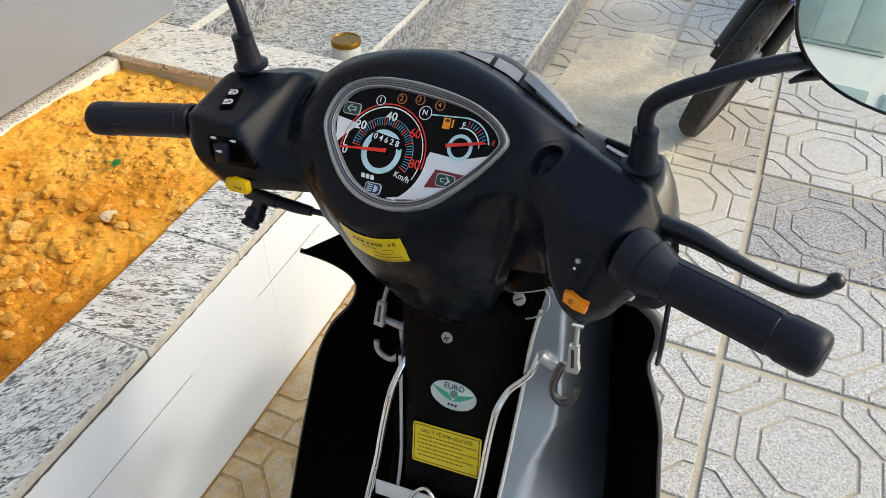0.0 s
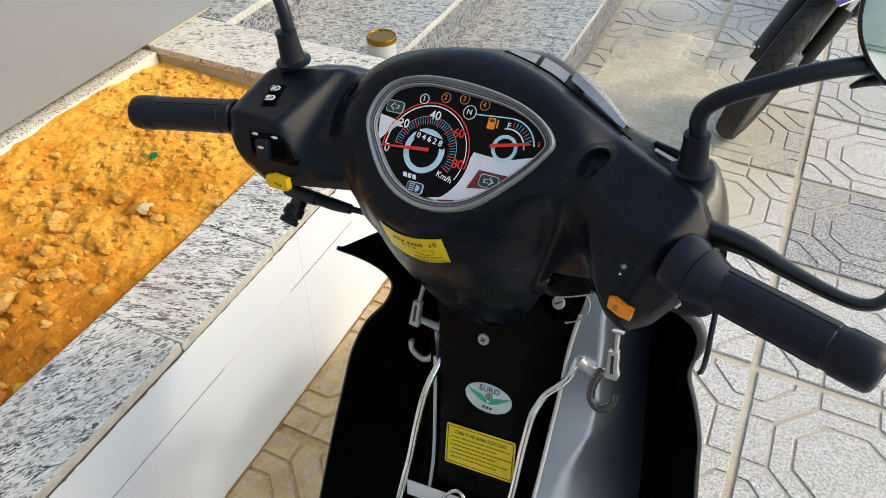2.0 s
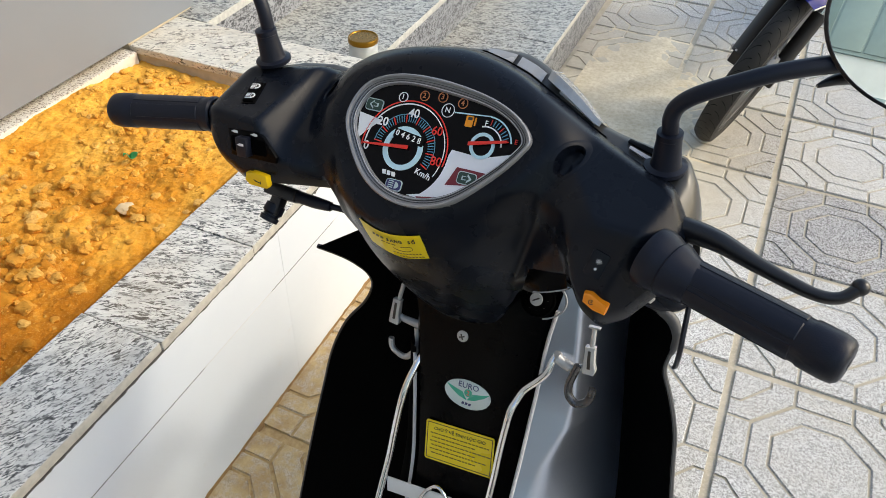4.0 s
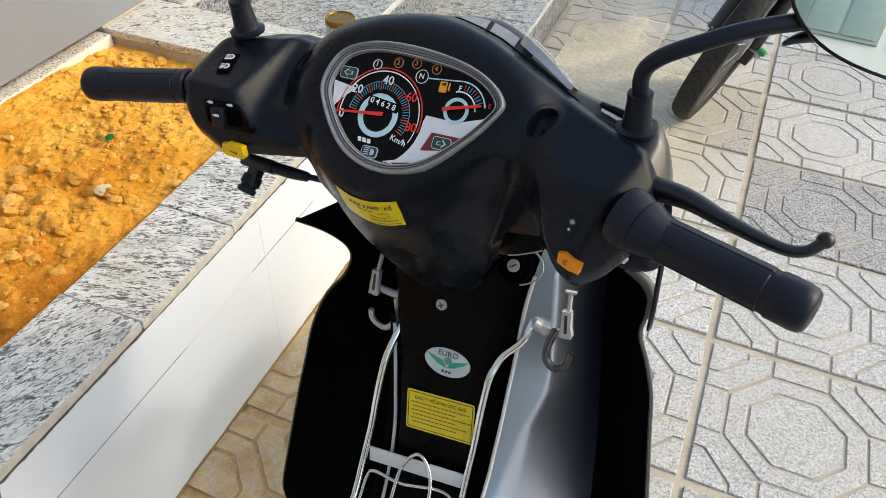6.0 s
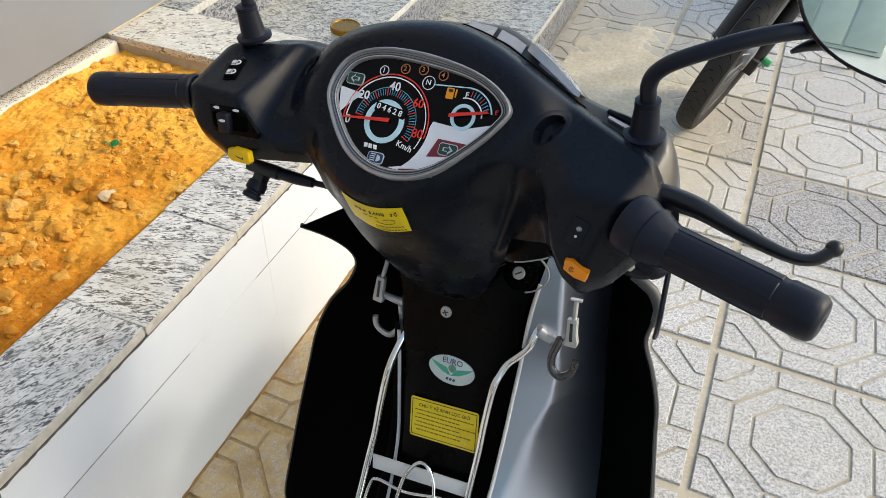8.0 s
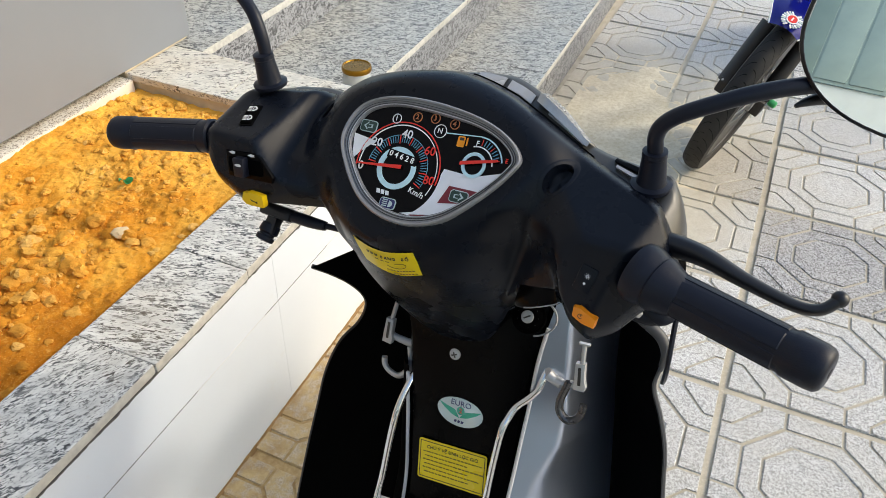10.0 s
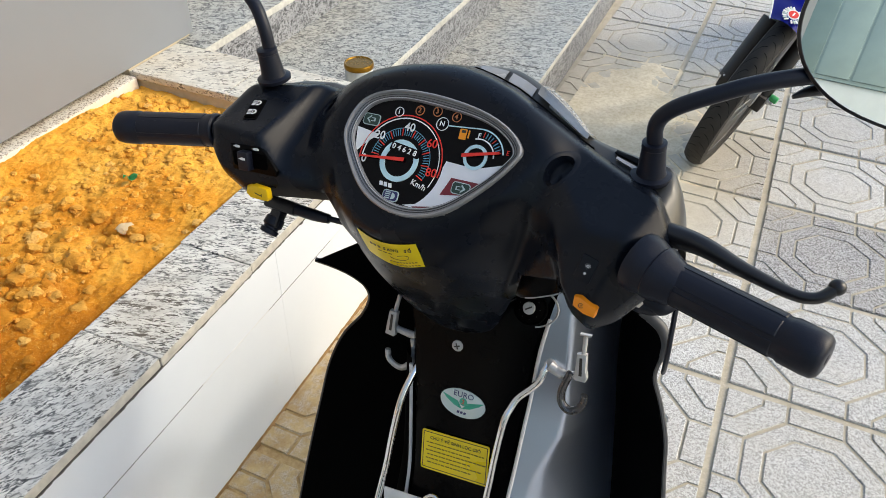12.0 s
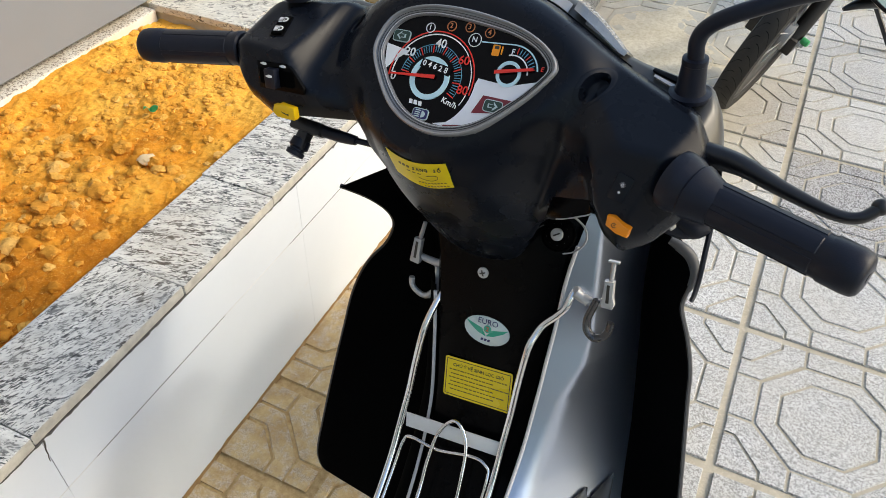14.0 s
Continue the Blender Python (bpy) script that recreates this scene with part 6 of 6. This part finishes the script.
# ---- dried mud washed over the paving at the foot of the steps ----
rows = []
for y in np.linspace(2.10, 3.80, 200):
    row = []
    for x in np.linspace(0.03, 0.62, 84):
        d = math.hypot((x - 0.20) / 0.27, (y - 2.95) / 0.50) + 0.45 * noise.noise((x * 7, y * 7, 4)) + 0.20 * noise.noise((x * 19, y * 19, 6))
        row.append((x, y, max(-0.009, 0.0026 * (1 - d ** 4)) + 0.0007 * noise.noise((x * 60, y * 60, 1)) + 0.0010 * noise.noise((x * 14, y * 14, 3))))
    rows.append(row)
solo("dried_mud", grid(rows), MUD, "dried beige mud washed over the paving by the steps", "mud", kind="stuff")
# a crumbly fillet of earth along the foot of the planter
rows = []
for y in np.linspace(0.3, 2.10, 270):
    w = 0.0055 + 0.005 * noise.noise((y * 9, 2, 2)) + 0.003 * noise.noise((y * 45, 1, 7))
    h = 0.005 + 0.004 * noise.noise((y * 13, 5, 1)) + 0.003 * noise.noise((y * 60, 4, 4))
    rows.append([BM @ Vector((-0.0935 + w * k, y, -0.004 + max(0.0, h) * (1 - k) ** 1.6 + 0.004 * (1 - k))) for k in (0.0, 0.2, 0.4, 0.6, 0.8, 1.0)])
solo("earth_fillet", grid(rows), plain("damp_brown_earth", (0.26, 0.155, 0.065), 0.95, grain=0.35, scale=60, bump=0.4), "crumbly earth gathered along the foot of the planter", "earth", kind="stuff")


# ---- paving tiles: octagon pattern cut by grooves ----
def octagon(r, sx=PX, sy=PY):
    k = math.tan(radians(22.5))
    q = [(1, k), (k, 1), (-k, 1), (-1, k), (-1, -k), (-k, -1), (k, -1), (1, -k)]
    return [(x * r, y * r * sy / sx) for x, y in q]


def paver_mesh(name, mat, cuts=()):
    """One tile; cuts: points and outward sides of the planes where it is sawn off."""
    bm = bmesh.new()
    hx, hy = PX / 2 - 0.010, PY / 2 - 0.010
    g = 0.0030
    z0, z1 = -0.0034, 0.0

    def slab(pts, zt=z1, zb=z0, inset=0.0020):
        c = Vector((sum(p[0] for p in pts) / len(pts), sum(p[1] for p in pts) / len(pts)))
        lower = [bm.verts.new((p[0], p[1], zb)) for p in pts]
        upper = []
        for p in pts:
            d = c - Vector(p)
            d = d.normalized() * inset if d.length > 0 else d
            upper.append(bm.verts.new((p[0] + d.x, p[1] + d.y, zt)))
        bm.faces.new(upper)
        for k in range(len(pts)):
            bm.faces.new((lower[k], lower[(k + 1) % len(pts)], upper[(k + 1) % len(pts)], upper[k]))

    slab([(hx, hy), (-hx, hy), (-hx, -hy), (hx, -hy)], z0, -0.03, 0.0)
    slab(octagon(0.0925))
    # ring between the two octagons
    lo = [[bm.verts.new((*p, z)) for p in octagon(r)] for r, z in ((0.0975, z0), (0.1003, z1), (0.1345, z1), (0.1373, z0))]
    for a, b in zip(lo, lo[1:]):
        for k in range(8):
            bm.faces.new((a[k], a[(k + 1) % 8], b[(k + 1) % 8], b[k]))
    o = octagon(0.1425)
    # side pieces
    for k, (ax_, sg) in enumerate((("x", 1), ("y", 1), ("x", -1), ("y", -1))):
        a, b = o[(2 * k - 1) % 8], o[2 * k % 8]
        if ax_ == "x":
            slab([(a[0], a[1] + sg * g), (sg * hx, a[1] + sg * g), (sg * hx, b[1] - sg * g), (b[0], b[1] - sg * g)])
        else:
            slab([(a[0] - sg * g, a[1]), (a[0] - sg * g, sg * hy), (b[0] + sg * g, sg * hy), (b[0] + sg * g, b[1])])
    # corners: a band and a corner triangle
    for sx in (1, -1):
        for sy in (1, -1):
            p, q = (sx * abs(o[0][0]), sy * abs(o[0][1])), (sx * abs(o[1][0]), sy * abs(o[1][1]))
            c1, c2 = (sx * hx, sy * (abs(p[1]) + g + 0.040)), (sx * (abs(q[0]) + g + 0.046), sy * hy)
            slab([(p[0], p[1] + sy * g), (sx * hx, p[1] + sy * g), c1, (c1[0] - sx * 0.022, c1[1]), (c2[0], c2[1] - sy * 0.018), c2, (q[0] + sx * g, sy * hy), (q[0] + sx * g, q[1])])
            slab([(sx * hx, c1[1] + sy * 2 * g), (sx * hx, sy * hy), (c2[0] + sx * 2 * g, sy * hy), (c2[0] + sx * 2 * g, c2[1] - sy * 0.016), (c1[0] - sx * 0.020, c1[1] + sy * 2 * g)])
    for at, side in cuts:
        bmesh.ops.bisect_plane(bm, geom=bm.verts[:] + bm.edges[:] + bm.faces[:], plane_co=at, plane_no=side, clear_outer=True)
    bmesh.ops.recalc_face_normals(bm, faces=bm.faces)
    me = bpy.data.meshes.new(name)
    bm.to_mesh(me)
    bm.free()
    me.materials.append(mat)
    me.materials.append(JOINT_DUST)
    for poly in me.polygons:
        if poly.normal.z > 0.9 and poly.center.z < z0 + 0.001:
            poly.material_index = 1
    return me


JOINT_DUST = mortar_material("dust_in_grooves", 0.92)
paving = thing("pavement", "grey terrazzo paving tiles with an octagon pattern and dusty beige joints", "pavement", kind="structure")
pale_me, dark_me = paver_mesh("paver", PAVER), paver_mesh("paver_dark", PAVER_DARK)
cut_me = paver_mesh("paver_cut", PAVER, (((0, 0.008, 0), (0, -1, 0)),))
slim_me = paver_mesh("paver_slim", PAVER, (((-0.118, 0, 0), (-1, 0, 0)), ((0.118, 0, 0), (1, 0, 0))))
rng = random.Random(21)


def lay(me, x, y, turned=0.0):
    ob = new("paving_tile", me)
    ob.parent = paving
    ob.location = (x + rng.uniform(-0.0015, 0.0015), y + rng.uniform(-0.0015, 0.0015), rng.uniform(-0.0012, 0.0012))
    ob.rotation_euler = (rng.uniform(-0.003, 0.003), rng.uniform(-0.003, 0.003), rng.uniform(-0.004, 0.004) + turned)


DARK = {(0, -1), (-1, 0), (0, 5), (2, 2)}
for i in range(-2, 8):
    for j in range(-7, 11):
        x, y = GX + PX * (i + 0.5), GY + PY * (j + 0.5)
        if i == -2 and y < 2.2:
            continue
        lay(dark_me if (i, j) in DARK else pale_me, x, y, rng.choice((0, math.pi)))
# a strip laid along the planter on joints of its own, one tile of it sawn, and slim tiles beside it
for k in range(4):
    lay(pale_me, -0.103, 0.922 - PY * k)
lay(cut_me, -0.103, 1.124)
for k in range(2):
    lay(pale_me, -0.103, 1.526 + PY * k)
for k in range(6):
    lay(slim_me, 0.225, 1.926 - PY * k)
